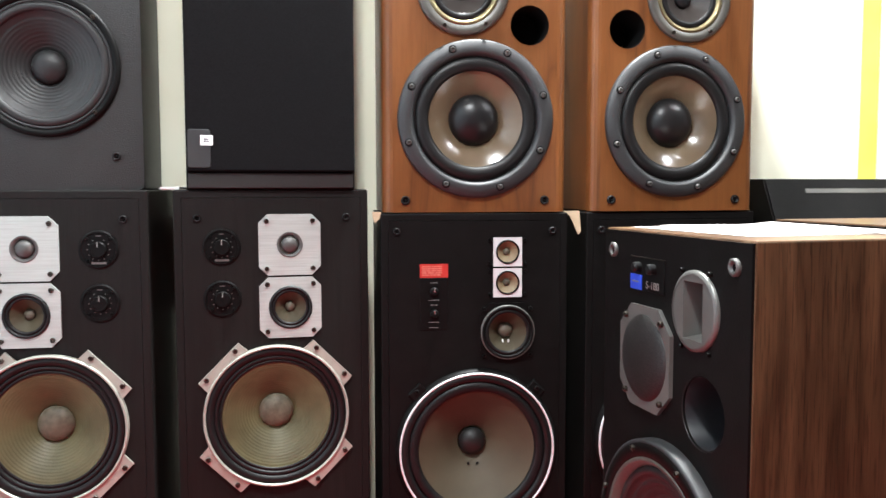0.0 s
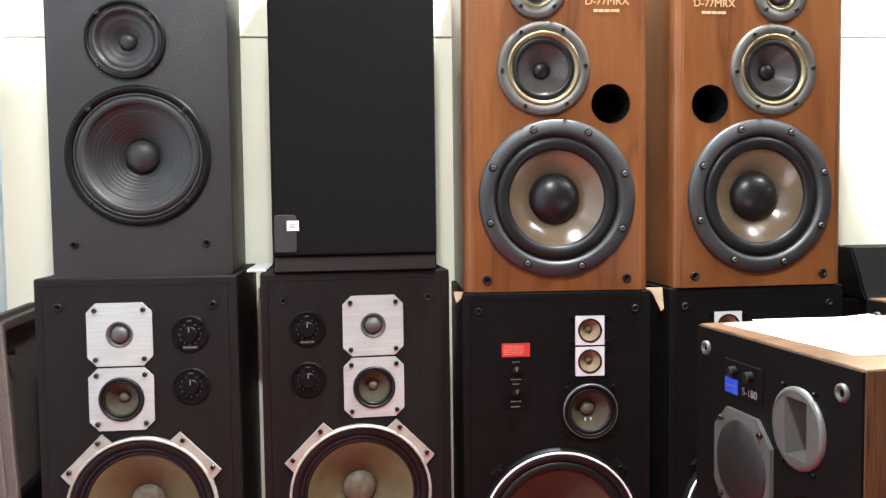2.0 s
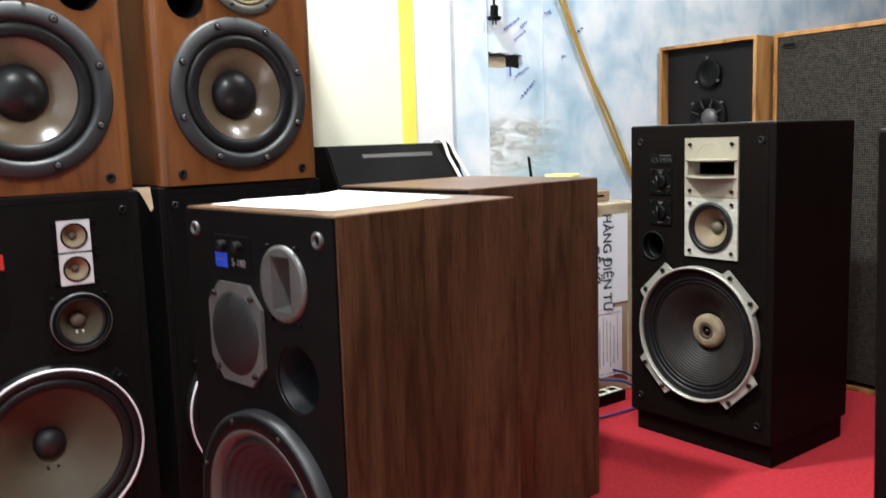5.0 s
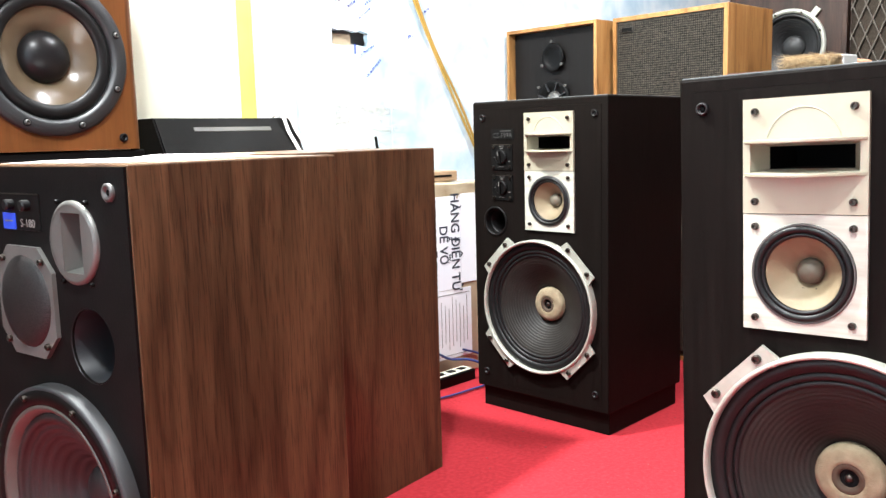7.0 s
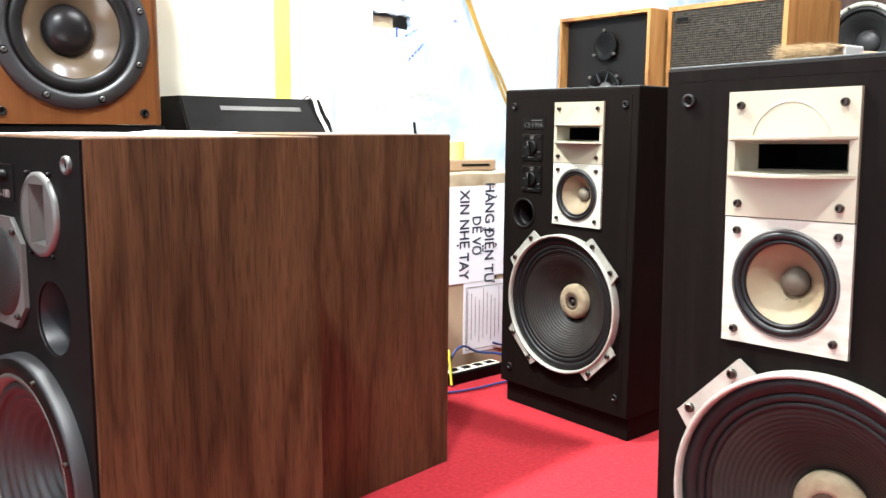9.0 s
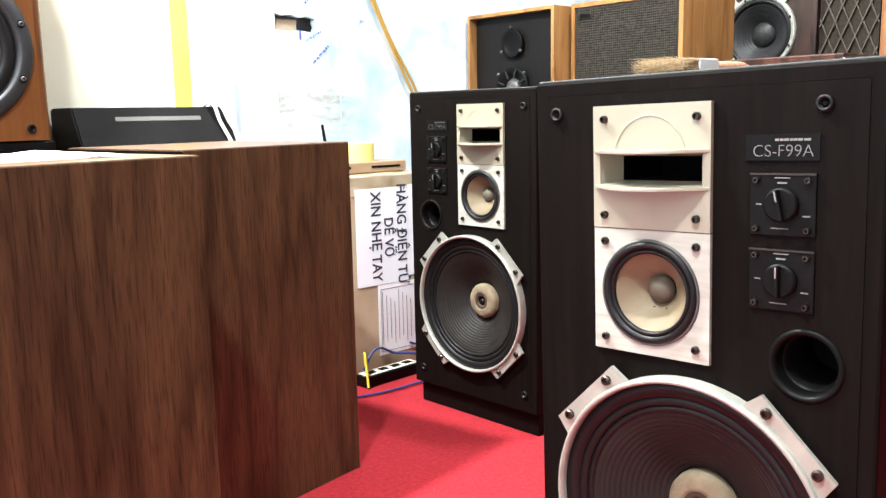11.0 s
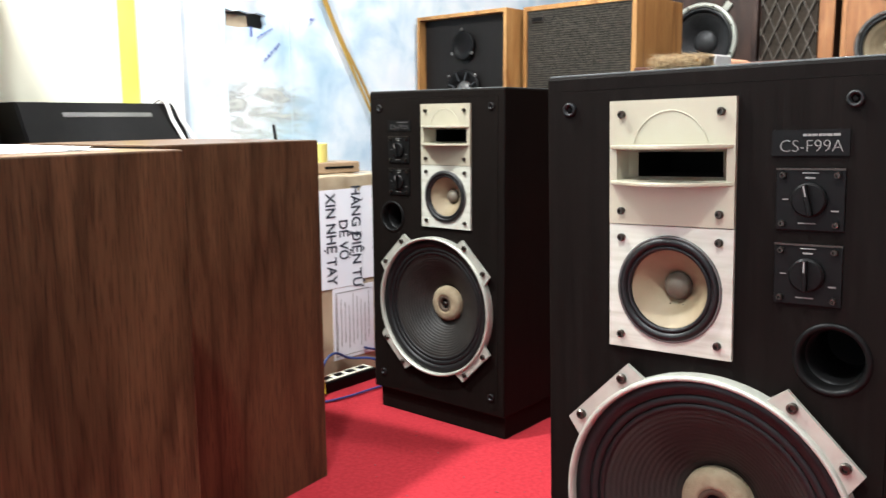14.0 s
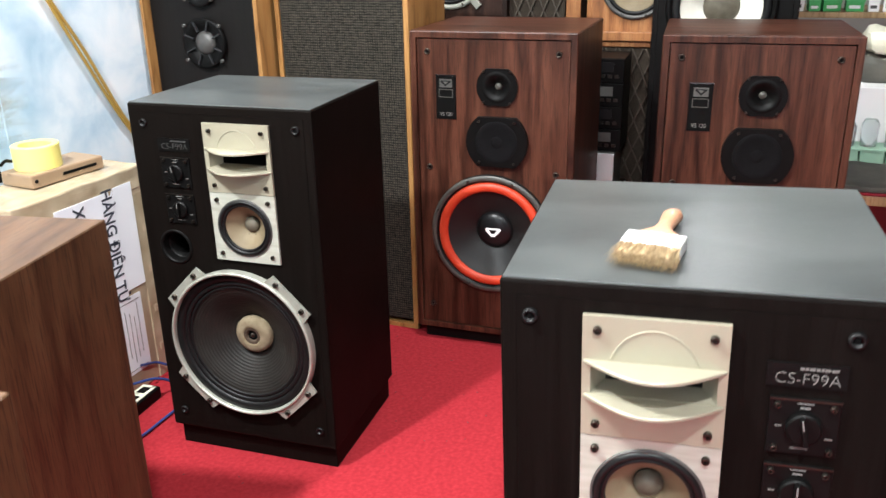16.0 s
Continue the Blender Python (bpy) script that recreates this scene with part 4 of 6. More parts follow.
    pl = part("control_panel", slab(rect(lx - 0.030, lx + 0.030, 0.511, 0.622), -0.002, 0.0, 0.0006), BLACK, sp, "glossy black control panel with two knobs")
    for k, zz in enumerate((0.594, 0.547)):
        part("knob", lathe([(0.009, -0.002), (0.009, -0.012), (0.006, -0.015), (0, -0.015)], lx, zz, 20), BLACK, pl)
        part("pointer", box(lx - 0.001, lx + 0.001, -0.0158, -0.015, zz, zz + 0.007), SILVER, pl)
        bars(lx, zz + 0.018, 0.016, 0.003, 1, -0.002, PALE_PRINT, pl, seed=k)
        bars(lx, zz - 0.019, 0.024, 0.003, 1, -0.002, PALE_PRINT, pl, seed=k + 9)
    bars(lx, 0.5165, 0.022, 0.003, 1, -0.002, PALE_PRINT, pl, seed=3)
    for sx in (-1, 1):
        socket(sp, sx * 0.167, 0.721, 0.008)
    return sp


red_label_speaker(pose(0.064, 1.806, 0, 0, 0, 12.0), 1, "black four-way speaker with a red rating label under a cherry speaker")
red_label_speaker(pose(0.496, 1.926, 0, 0, 0, 16.0), -1, "black four-way speaker half hidden behind a walnut-sided speaker")


def cherry_speaker(m, flip, label):
    """Cherry bookshelf speaker with rounded uprights, dark ringed woofer, midrange and tweeter and an offset port."""
    sp = root("bookshelf_speaker", label, "loudspeaker", m, "pair of cherry speakers")
    w, h, d, r = 0.392, 0.70, 0.36, 0.022
    wz = 0.195
    mx, mz, tx, tz = -0.027 * flip, 0.464, -0.040 * flip, 0.625
    px, pz = 0.115 * flip, 0.391
    part("cabinet", shell(w, d, 0, h, r, 0.02, 0.003), CHERRY, sp)
    n = 5
    inner = w / 2 - r
    bf = pierced(rect(-inner, inner, 0, h), [ring_of(0, wz, 0.146, 56), ring_of(mx, mz, 0.082, 44), ring_of(tx, tz, 0.048, 36), ring_of(px, pz, 0.041, 36)], 0.0, 0.02)
    part("baffle", bf, CHERRY, sp)
    for s in (-1, 1):
        bm = bmesh.new()
        prof = [(s * (inner + r * math.sin(radians(90 * k / n))), r - r * math.cos(radians(90 * k / n))) for k in range(n + 1)] + [(s * inner, r)]
        lo = [bm.verts.new((x, y, 0)) for x, y in prof]
        f = bm.faces.new(lo)
        e = bmesh.ops.extrude_face_region(bm, geom=[f])
        for v in e["geom"]:
            if isinstance(v, bmesh.types.BMVert):
                v.co.z = h
        bmesh.ops.recalc_face_normals(bm, faces=bm.faces[:])
        part("rounded_edge", bm, CHERRY, sp)
    pt = part("port", lathe([(0.0415, -0.001), (0.040, 0.006), (0.039, 0.10)], px, pz, 40), HOLE, sp, "open round bass port", smooth=True)
    part("port_end", lathe([(0.039, 0.10), (0, 0.10)], px, pz, 32), HOLE, pt)
    wf = part("woofer", lathe([(0.165, 0.0), (0.165, -0.007), (0.161, -0.011), (0.140, -0.014), (0.137, -0.013), (0.132, -0.008), (0.130, -0.002)], 0, wz, 72), DARK_FRAME, sp, "thick dark grey woofer ring", smooth=True)
    part("surround", lathe([(0.131, -0.003)] + half_roll(0.129, 0.100, -0.001, 0.009), 0, wz, 64), RUBBER, wf, smooth=True)
    part("cone", lathe([(0.102, 0.0), (0.093, 0.004), (0.084, 0.0085), (0.076, 0.013), (0.068, 0.0182), (0.060, 0.0242), (0.052, 0.031), (0.047, 0.036)], 0, wz, 72), CONE_BRONZE, wf, smooth=True)
    part("dust_cap", lathe(dome(0.054, 0.031, 0.034, 12), 0, wz, 48), CAP_BLACK, wf, smooth=True)
    for k in range(8):
        a = radians(22.5 + 45 * k - 3)
        part("bolt_seat", lathe([(0.0085, -0.010), (0.0085, -0.0135), (0.0065, -0.014), (0.006, -0.012), (0, -0.012)], 0.150 * math.cos(a), wz + 0.150 * math.sin(a), 16), HOLE, wf)
        screw(wf, 0.150 * math.cos(a), -0.0135, wz + 0.150 * math.sin(a), 0.0055, GREY_PLATE)
    md = part("midrange", lathe([(0.097, 0.0), (0.097, -0.006), (0.093, -0.009), (0.078, -0.009), (0.075, -0.005)], mx, mz, 60), DARK_FRAME_MID, sp, "olive-grey midrange ring with brass trim", smooth=True)
    part("brass_ring", lathe([(0.0765, -0.006), (0.076, -0.009), (0.069, -0.007), (0.064, -0.001)], mx, mz, 60), BRASS, md, smooth=True)
    part("surround", lathe(half_roll(0.065, 0.052, -0.001, 0.004), mx, mz, 48), RUBBER, md, smooth=True)
    part("cone", lathe([(0.053, 0.0), (0.036, 0.014), (0.017, 0.030)], mx, mz, 48), CONE_CLEAR, md, smooth=True)
    part("dust_cap", lathe(dome(0.0185, 0.028, 0.011), mx, mz, 32), CAP_BLACK, md, smooth=True)
    for k in range(6):
        a = radians(60 * k + 3)
        screw(md, mx + 0.087 * math.cos(a), -0.0095, mz + 0.087 * math.sin(a), 0.0042)
    tw = part("tweeter", lathe([(0.060, 0.0), (0.060, -0.006), (0.056, -0.009), (0.038, -0.008), (0.034, -0.002)], tx, tz, 48), DARK_FRAME_MID, sp, "olive-grey tweeter ring", smooth=True)
    part("brass_ring", lathe([(0.039, -0.006), (0.037, -0.009), (0.030, -0.006), (0.027, 0.0)], tx, tz, 40), BRASS, tw, smooth=True)
    part("dome", lathe(dome(0.022, 0.0, 0.012), tx, tz, 32), CONE_CLEAR, tw, smooth=True)
    part("dome_seat", lathe([(0.028, -0.001), (0.021, 0.001)], tx, tz, 32), RUBBER, tw)
    for k in range(4):
        a = radians(45 + 90 * k)
        screw(tw, tx + 0.049 * math.cos(a), -0.0092, tz + 0.049 * math.sin(a), 0.004)
    text("D-77MRX", 0.0225, 0.107 * flip, -0.0004, 0.602, GOLD_PRINT, sp)
    bars(0.107 * flip, 0.583, 0.056, 0.010, 1, 0.0, GOLD_PRINT, sp, "maker_mark", 12)
    for sx in (-1, 1):
        socket(sp, sx * 0.1485, 0.025, 0.0095)
    return sp


cherry_speaker(pose(0.064, 1.806, 0.761, 0, 0, 11.5), 1, "cherry-veneered speaker with bronze cone standing on a black speaker")
cherry_speaker(pose(0.498, 1.922, 0.761, 0, 0, 16.4), -1, "cherry-veneered speaker with bronze cone beside its twin")


def charcoal_speaker(m):
    sp = root("bookshelf_speaker", "charcoal vinyl speaker with grey woofer on a black speaker", "loudspeaker", m)
    w, h, d = 0.345, 0.66, 0.30
    part("cabinet", shell(w, d, 0, h, 0.014, 0.016, 0.004), GREY_CAB, sp)
    part("baffle", pierced(rounded_rect(-w / 2, w / 2, 0, h, 0.012), [ring_of(-0.004, 0.241, 0.118, 56), ring_of(-0.022, 0.468, 0.066, 44)], 0.0, 0.014), GREY_CAB, sp)
    for nm, x, z, r, cap, n in (("woofer", -0.004, 0.241, 0.139, 0.033, 9), ("midrange", -0.022, 0.468, 0.077, 0.017, 3)):
        wf = part(nm, lathe([(r, 0.0), (r, -0.006), (r * 0.96, -0.010), (r * 0.91, -0.008), (r * 0.885, -0.002)], x, z, 72), BLACK, sp, "moulded black driver ring", smooth=True)
        part("inner_ring", lathe([(r * 0.89, -0.003), (r * 0.87, -0.006), (r * 0.85, -0.002)], x, z, 64), DARK_FRAME, wf, smooth=True)
        part("surround", lathe(half_roll(r * 0.855, r * 0.73, -0.001, r * 0.05), x, z, 64), CONE_CHAR, wf, smooth=True)
        part("cone", lathe([(r * 0.74, -0.001), (r * 0.68, 0.004)] + ripples(r * 0.66, 0.006, cap * 0.9, r * 0.31, n, 0.0004), x, z, 64), CONE_CHAR, wf, smooth=True)
        part("dust_cap", lathe(dome(cap, r * 0.27, cap * 0.6), x, z, 36), CONE_CHAR, wf, smooth=True)
        for k in range(4):
            a = radians(45 + 90 * k)
            screw(wf, x + r * 0.925 * math.cos(a), -0.009, z + r * 0.925 * math.sin(a), 0.0045)
    for sx in (-1, 1):
        socket(sp, sx * 0.127 - 0.005, 0.066, 0.008)
    return sp


charcoal_speaker(pose(-0.752, 1.600, 0.809, 0, 0, 16.5))


def cloth_speaker(m):
    sp = root("bookshelf_speaker", "black speaker with full cloth grille on a black speaker", "loudspeaker", m)
    w, h, d = 0.338, 0.66, 0.29
    part("cabinet", box(-w / 2, w / 2, 0.0, d, 0, h, 0.004), BLACK_VINYL, sp)
    part("base_strip", box(-w / 2 + 0.004, w / 2 - 0.004, -0.010, 0.0, 0.003, 0.034, 0.002), GREY_CAB, sp, "plain charcoal strip under the grille")
    part("grille", box(-w / 2 + 0.002, w / 2 - 0.002, -0.020, -0.0005, 0.037, h - 0.004, 0.004, 3), BLACK_CLOTH, sp, "black cloth grille")
    bd = part("badge", slab(rounded_rect(-0.164, -0.120, 0.044, 0.120, 0.006), -0.0225, -0.019, 0.001), DARK_FRAME, sp, "dark grey corner badge")
    st = part("sticker", box(-0.139, -0.115, -0.0240, -0.0228, 0.088, 0.108), WHITE, bd, "white price sticker")
    bars(-0.127, 0.098, 0.012, 0.009, 2, -0.0240, INK, st, seed=3)
    return sp


cloth_speaker(pose(-0.349, 1.722, 0.809, 0, 0, 17.0))


def walnut_speaker(m, d, label):
    """Walnut-sided speaker with a black front: horn, mesh midrange, port and big woofer."""
    sp = root("floor_speaker", label, "loudspeaker", m, "pair of walnut-sided speakers")
    w, h = 0.400, 0.746
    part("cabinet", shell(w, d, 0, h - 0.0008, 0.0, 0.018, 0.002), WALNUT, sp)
    part("top_board", box(-w / 2 + 0.002, w / 2 - 0.002, 0.002, d - 0.002, h - 0.0018, h, 0.0004), WALNUT_TOP_LIT, sp)
    wz = 0.262
    sx, sz = -0.054, 0.553
    part("baffle", pierced(rect(-w / 2 + 0.002, w / 2 - 0.002, 0.002, h - 0.003), [ring_of(0.010, wz, 0.150, 56), ring_of(0.0775, 0.643, 0.050, 40), ring_of(0.098, 0.505, 0.050, 40), ring_of(sx, sz, 0.060, 40)], -0.004, 0.016), BLACK_PANEL, sp)
    hr = part("horn", lathe([(0.0565, -0.003), (0.0565, -0.008), (0.052, -0.011), (0.050, -0.011)], 0.0775, 0.643, 56), HORN_GREY, sp, "round grey metal horn", smooth=True)
    part("horn_face", pierced(ring_of(0.0775, 0.643, 0.052, 48), [rect(0.0775 - 0.0235, 0.0775 + 0.0235, 0.603, 0.683)], -0.010, -0.006), HORN_GREY, hr)
    bm = bmesh.new()
    o = [bm.verts.new((0.0775 + a, -0.008, 0.643 + b)) for a, b in ((-0.0235, -0.040), (0.0235, -0.040), (0.0235, 0.040), (-0.0235, 0.040))]
    i = [bm.verts.new((0.0775 + a, 0.045, 0.643 + b)) for a, b in ((-0.009, -0.030), (0.009, -0.030), (0.009, 0.034), (-0.009, 0.034))]
    for k in range(4):
        bm.faces.new((o[k], o[(k + 1) % 4], i[(k + 1) % 4], i[k]))
    bm.faces.new(i)
    part("horn_throat", bm, HORN_GREY, hr)
    for a in (60, 120, 240, 300):
        screw(hr, 0.0775 + 0.068 * math.cos(radians(a)), -0.0045, 0.643 + 0.062 * math.sin(radians(a)), 0.0035, BLACK)
    mp = part("midrange", pierced(octagon(sx, sz, 0.150, 0.158, 0.034), [ring_of(sx, sz, 0.063, 44)], -0.011, -0.0045), HORN_GREY, sp, "grey octagonal midrange plate with mesh cover")
    part("mesh_cover", lathe(dome(0.067, -0.009, 0.014, 10), sx, sz, 44), MESH_GREY, mp, smooth=True)
    for a in (50, 130, 230, 310):
        screw(mp, sx + 0.082 * math.cos(radians(a)), -0.0115, sz + 0.078 * math.sin(radians(a)), 0.005)
    pt = part("port", lathe([(0.052, -0.0045), (0.050, -0.001), (0.049, 0.09)], 0.098, 0.505, 40), BLUE_HOLE, sp, "wide bass port with a grey lining", smooth=True)
    part("port_end", lathe([(0.049, 0.09), (0, 0.09)], 0.098, 0.505, 32), HOLE, pt)
    wf = part("woofer", lathe([(0.178, -0.002), (0.178, -0.022), (0.175, -0.025), (0.172, -0.025)], 0.010, wz, 72), DARK_FRAME, sp, "deep cast woofer ring", smooth=True)
    part("gasket", lathe([(0.1725, -0.024), (0.170, -0.0255), (0.152, -0.0255), (0.149, -0.020)], 0.010, wz, 72), BLACK, wf, smooth=True)
    part("inner_rim", lathe([(0.152, -0.021), (0.150, -0.026), (0.143, -0.024), (0.136, -0.011)], 0.010, wz, 72), DARK_FRAME_MID, wf, smooth=True)
    part("cone", lathe(half_roll(0.137, 0.122, -0.010, 0.006) + ripples(0.120, -0.008, 0.036, 0.055, 7, 0.0016), 0.010, wz, 72), CONE_GREY, wf, smooth=True)
    part("dust_cap", lathe(dome(0.040, 0.050, 0.018), 0.010, wz, 36), CONE_GREY, wf, smooth=True)
    for k in range(8):
        a = radians(22.5 + 45 * k)
        screw(wf, 0.010 + 0.165 * math.cos(a), -0.0255, wz + 0.165 * math.sin(a), 0.0045)
    cp = part("control_panel", box(-0.106, -0.005, -0.0065, -0.0035, 0.654, 0.706, 0.001), BLACK, sp, "black control panel")
    part("edge_line", box(-0.106, -0.005, -0.0073, -0.0064, 0.7045, 0.7065), STEEL, cp)
    for xx in (-0.078, -0.034):
        part("knob", lathe([(0.008, -0.006), (0.008, -0.016), (0.006, -0.018), (0, -0.018)], xx, 0.690, 18), RUBBER, cp)
    part("blue_badge", box(-0.104, -0.070, -0.0078, -0.0064, 0.655, 0.678), BLUE_LABEL, cp, "small blue square badge")
    bars(-0.087, 0.667, 0.022, 0.004, 1, -0.0078, PALE_PRINT, cp, seed=2)
    text("S-180", 0.0165, -0.038, -0.0068, 0.664, PALE_PRINT, cp, stretch=1.05)
    for s in (-1, 1):
        socket(sp, s * 0.165, 0.711, 0.012, -0.004, GREY_PLATE)
    return sp


walnut_speaker(pose(0.367, 1.267, 0, 0, 0, -70.2), 0.367, "walnut-sided speaker with black front and papers lying on top")
walnut_speaker(pose(1.218, 1.588, 0, 0, 0, -70.5) @ pose(-0.2, -0.42, 0), 0.42, "walnut-sided speaker standing behind its twin")


def rosewood_speaker(m, label):
    """Rosewood three-way with a red-edged woofer, clipped round midrange and horn tweeter."""
    sp = root("floor_speaker", label, "loudspeaker", m, "pair of rosewood speakers")
    w, h, d = 0.470, 0.936, 0.41
    z0 = 0.040
    part("cabinet", shell(w, d, z0, h, 0.0, 0.021, 0.003), ROSEWOOD, sp)
    part("top_board", box(-w / 2 + 0.003, w / 2 - 0.003, 0.003, d - 0.003, h - 0.001, h + 0.001, 0.0005), ROSEWOOD_TOP, sp)
    wz = 0.363
    part("baffle", pierced(rect(-w / 2 + 0.0205, w / 2 - 0.0205, z0 + 0.0205, h - 0.0215), [ring_of(0, wz, 0.160, 56), ring_of(0.017, 0.789, 0.030, 32), ring_of(0.017, 0.637, 0.055, 36)], 0.006, 0.024), ROSEWOOD, sp)
    part("plinth", box(-w / 2 + 0.02, w / 2 - 0.02, 0.02, d - 0.02, 0, z0), BLACK, sp, "recessed black plinth")

    def clipped(x, z, r, top):
        pts = []
        for k in range(48):
            a = 2 * math.pi * k / 48
            pts.append((x + r * math.cos(a), z + max(-top, min(top, r * math.sin(a)))))
        return pts
    tw = part("tweeter", pierced(clipped(0.017, 0.789, 0.058, 0.050), [ring_of(0.017, 0.789, 0.030, 32)], -0.003, 0.0055), BLACK, sp, "black clipped round tweeter plate")
    part("horn_flare", lathe([(0.042, -0.0035), (0.038, -0.005), (0.030, -0.003), (0.018, 0.008), (0.010, 0.018)], 0.017, 0.789, 36), BLACK, tw, smooth=True)
    part("dome", lathe(dome(0.010, 0.016, 0.006), 0.017, 0.789, 24), DARK_FRAME_MID, tw, smooth=True)
    md = part("midrange", pierced(clipped(0.018, 0.637, 0.088, 0.070), [ring_of(0.018, 0.637, 0.056, 36)], -0.010, 0.0055), BLACK, sp, "black clipped round midrange with mesh")
    part("mesh_cover", lathe([(0.060, -0.010), (0.057, -0.012), (0.045, -0.009), (0, -0.007)], 0.018, 0.637, 40), BLACK_CLOTH, md, smooth=True)
    part("dust_cap", lathe(dome(0.017, -0.0072, 0.0025), 0.018, 0.637, 24), BLACK_CLOTH, md, smooth=True)
    for sx in (-1, 1):
        for sz in (-1, 1):
            screw(tw, 0.017 + sx * 0.037, -0.0032, 0.789 + sz * 0.042, 0.0035)
            screw(md, 0.018 + sx * 0.050, -0.0105, 0.637 + sz * 0.058, 0.004)
    wf = part("woofer", lathe([(0.178, 0.005), (0.178, -0.008), (0.174, -0.012), (0.162, -0.012), (0.158, -0.006)], 0, wz, 72), RUBBER, sp, "black woofer ring", smooth=True)
    part("dusty_gasket", lathe([(0.1775, -0.009), (0.174, -0.0128), (0.164, -0.0128), (0.161, -0.010)], 0, wz, 72), DARK_FRAME_MID, wf, "dusty grey-brown gasket", smooth=True)
    part("surround", lathe(half_roll(0.157, 0.129, -0.004, 0.012), 0, wz, 72), ORANGE, wf, "orange-red rubber surround", smooth=True)
    part("cone", lathe([(0.130, -0.003), (0.09, 0.022), (0.050, 0.048)], 0, wz, 64), CONE_GREY, wf, smooth=True)
    cap = part("dust_cap", lathe(dome(0.055, 0.044, 0.022), 0, wz, 40), CAP_BLACK, wf, smooth=True)
    part("cap_mark", slab([(-0.021, wz + 0.010), (0.021, wz + 0.010), (0.024, wz + 0.004), (0.006, wz - 0.016), (-0.006, wz - 0.016), (-0.024, wz + 0.004)], 0.0205, 0.024), WHITE, cap, "white wing-shaped mark")
    part("cap_mark_gap", slab([(-0.012, wz + 0.005), (0.012, wz + 0.005), (0.005, wz - 0.006), (-0.005, wz - 0.006)], 0.0195, 0.0206), CAP_BLACK, cap)
    for k in range(8):
        a = radians(22.5 + 45 * k)
        screw(wf, 0.169 * math.cos(a), -0.0125, wz + 0.169 * math.sin(a), 0.004)
    lb = part("name_plate", slab(rect(-0.161, -0.102, 0.694, 0.818), 0.003, 0.006, 0.0008), BLACK, sp, "tall glossy black name plate")
    part("edge_line", box(-0.161, -0.102, 0.0015, 0.003, 0.815, 0.818), SILVER, lb)
    part("emblem", box(-0.150, -0.113, 0.0022, 0.003, 0.783, 0.806), HORN_GREY, lb, "grey emblem patch")
    part("emblem_mark", slab([(-0.147, 0.802), (-0.116, 0.802), (-0.118, 0.797), (-0.127, 0.790), (-0.1315, 0.785), (-0.136, 0.790), (-0.145, 0.797)], 0.0014, 0.0022), CAP_BLACK, lb)
    part("emblem_eye", slab([(-0.140, 0.799), (-0.123, 0.799), (-0.1315, 0.792)], 0.0008, 0.0014), HORN_GREY, lb)
    part("plate_frame", pierced(rect(-0.152, -0.111, 0.755, 0.778), [rect(-0.150, -0.113, 0.757, 0.776)], 0.0022, 0.003), DARK_FRAME_MID, lb)
    text("VS 120", 0.0145, -0.1315, 0.0022, 0.708, PALE_PRINT, lb, stretch=0.9)
    for sx in (-1, 1):
        for zz in (0.880, 0.552, 0.119):
            socket(sp, sx * 0.185, zz, 0.0085, 0.006, STEEL)
    return sp


rosewood_speaker(pose(2.399, 1.458, 0, 0, 0, -79.2), "rosewood speaker with orange-red edged woofer on red carpet")
rosewood_speaker(pose(2.546, 0.792, 0, 0, 0, -76.3), "rosewood speaker with clipped round midrange beside its twin")


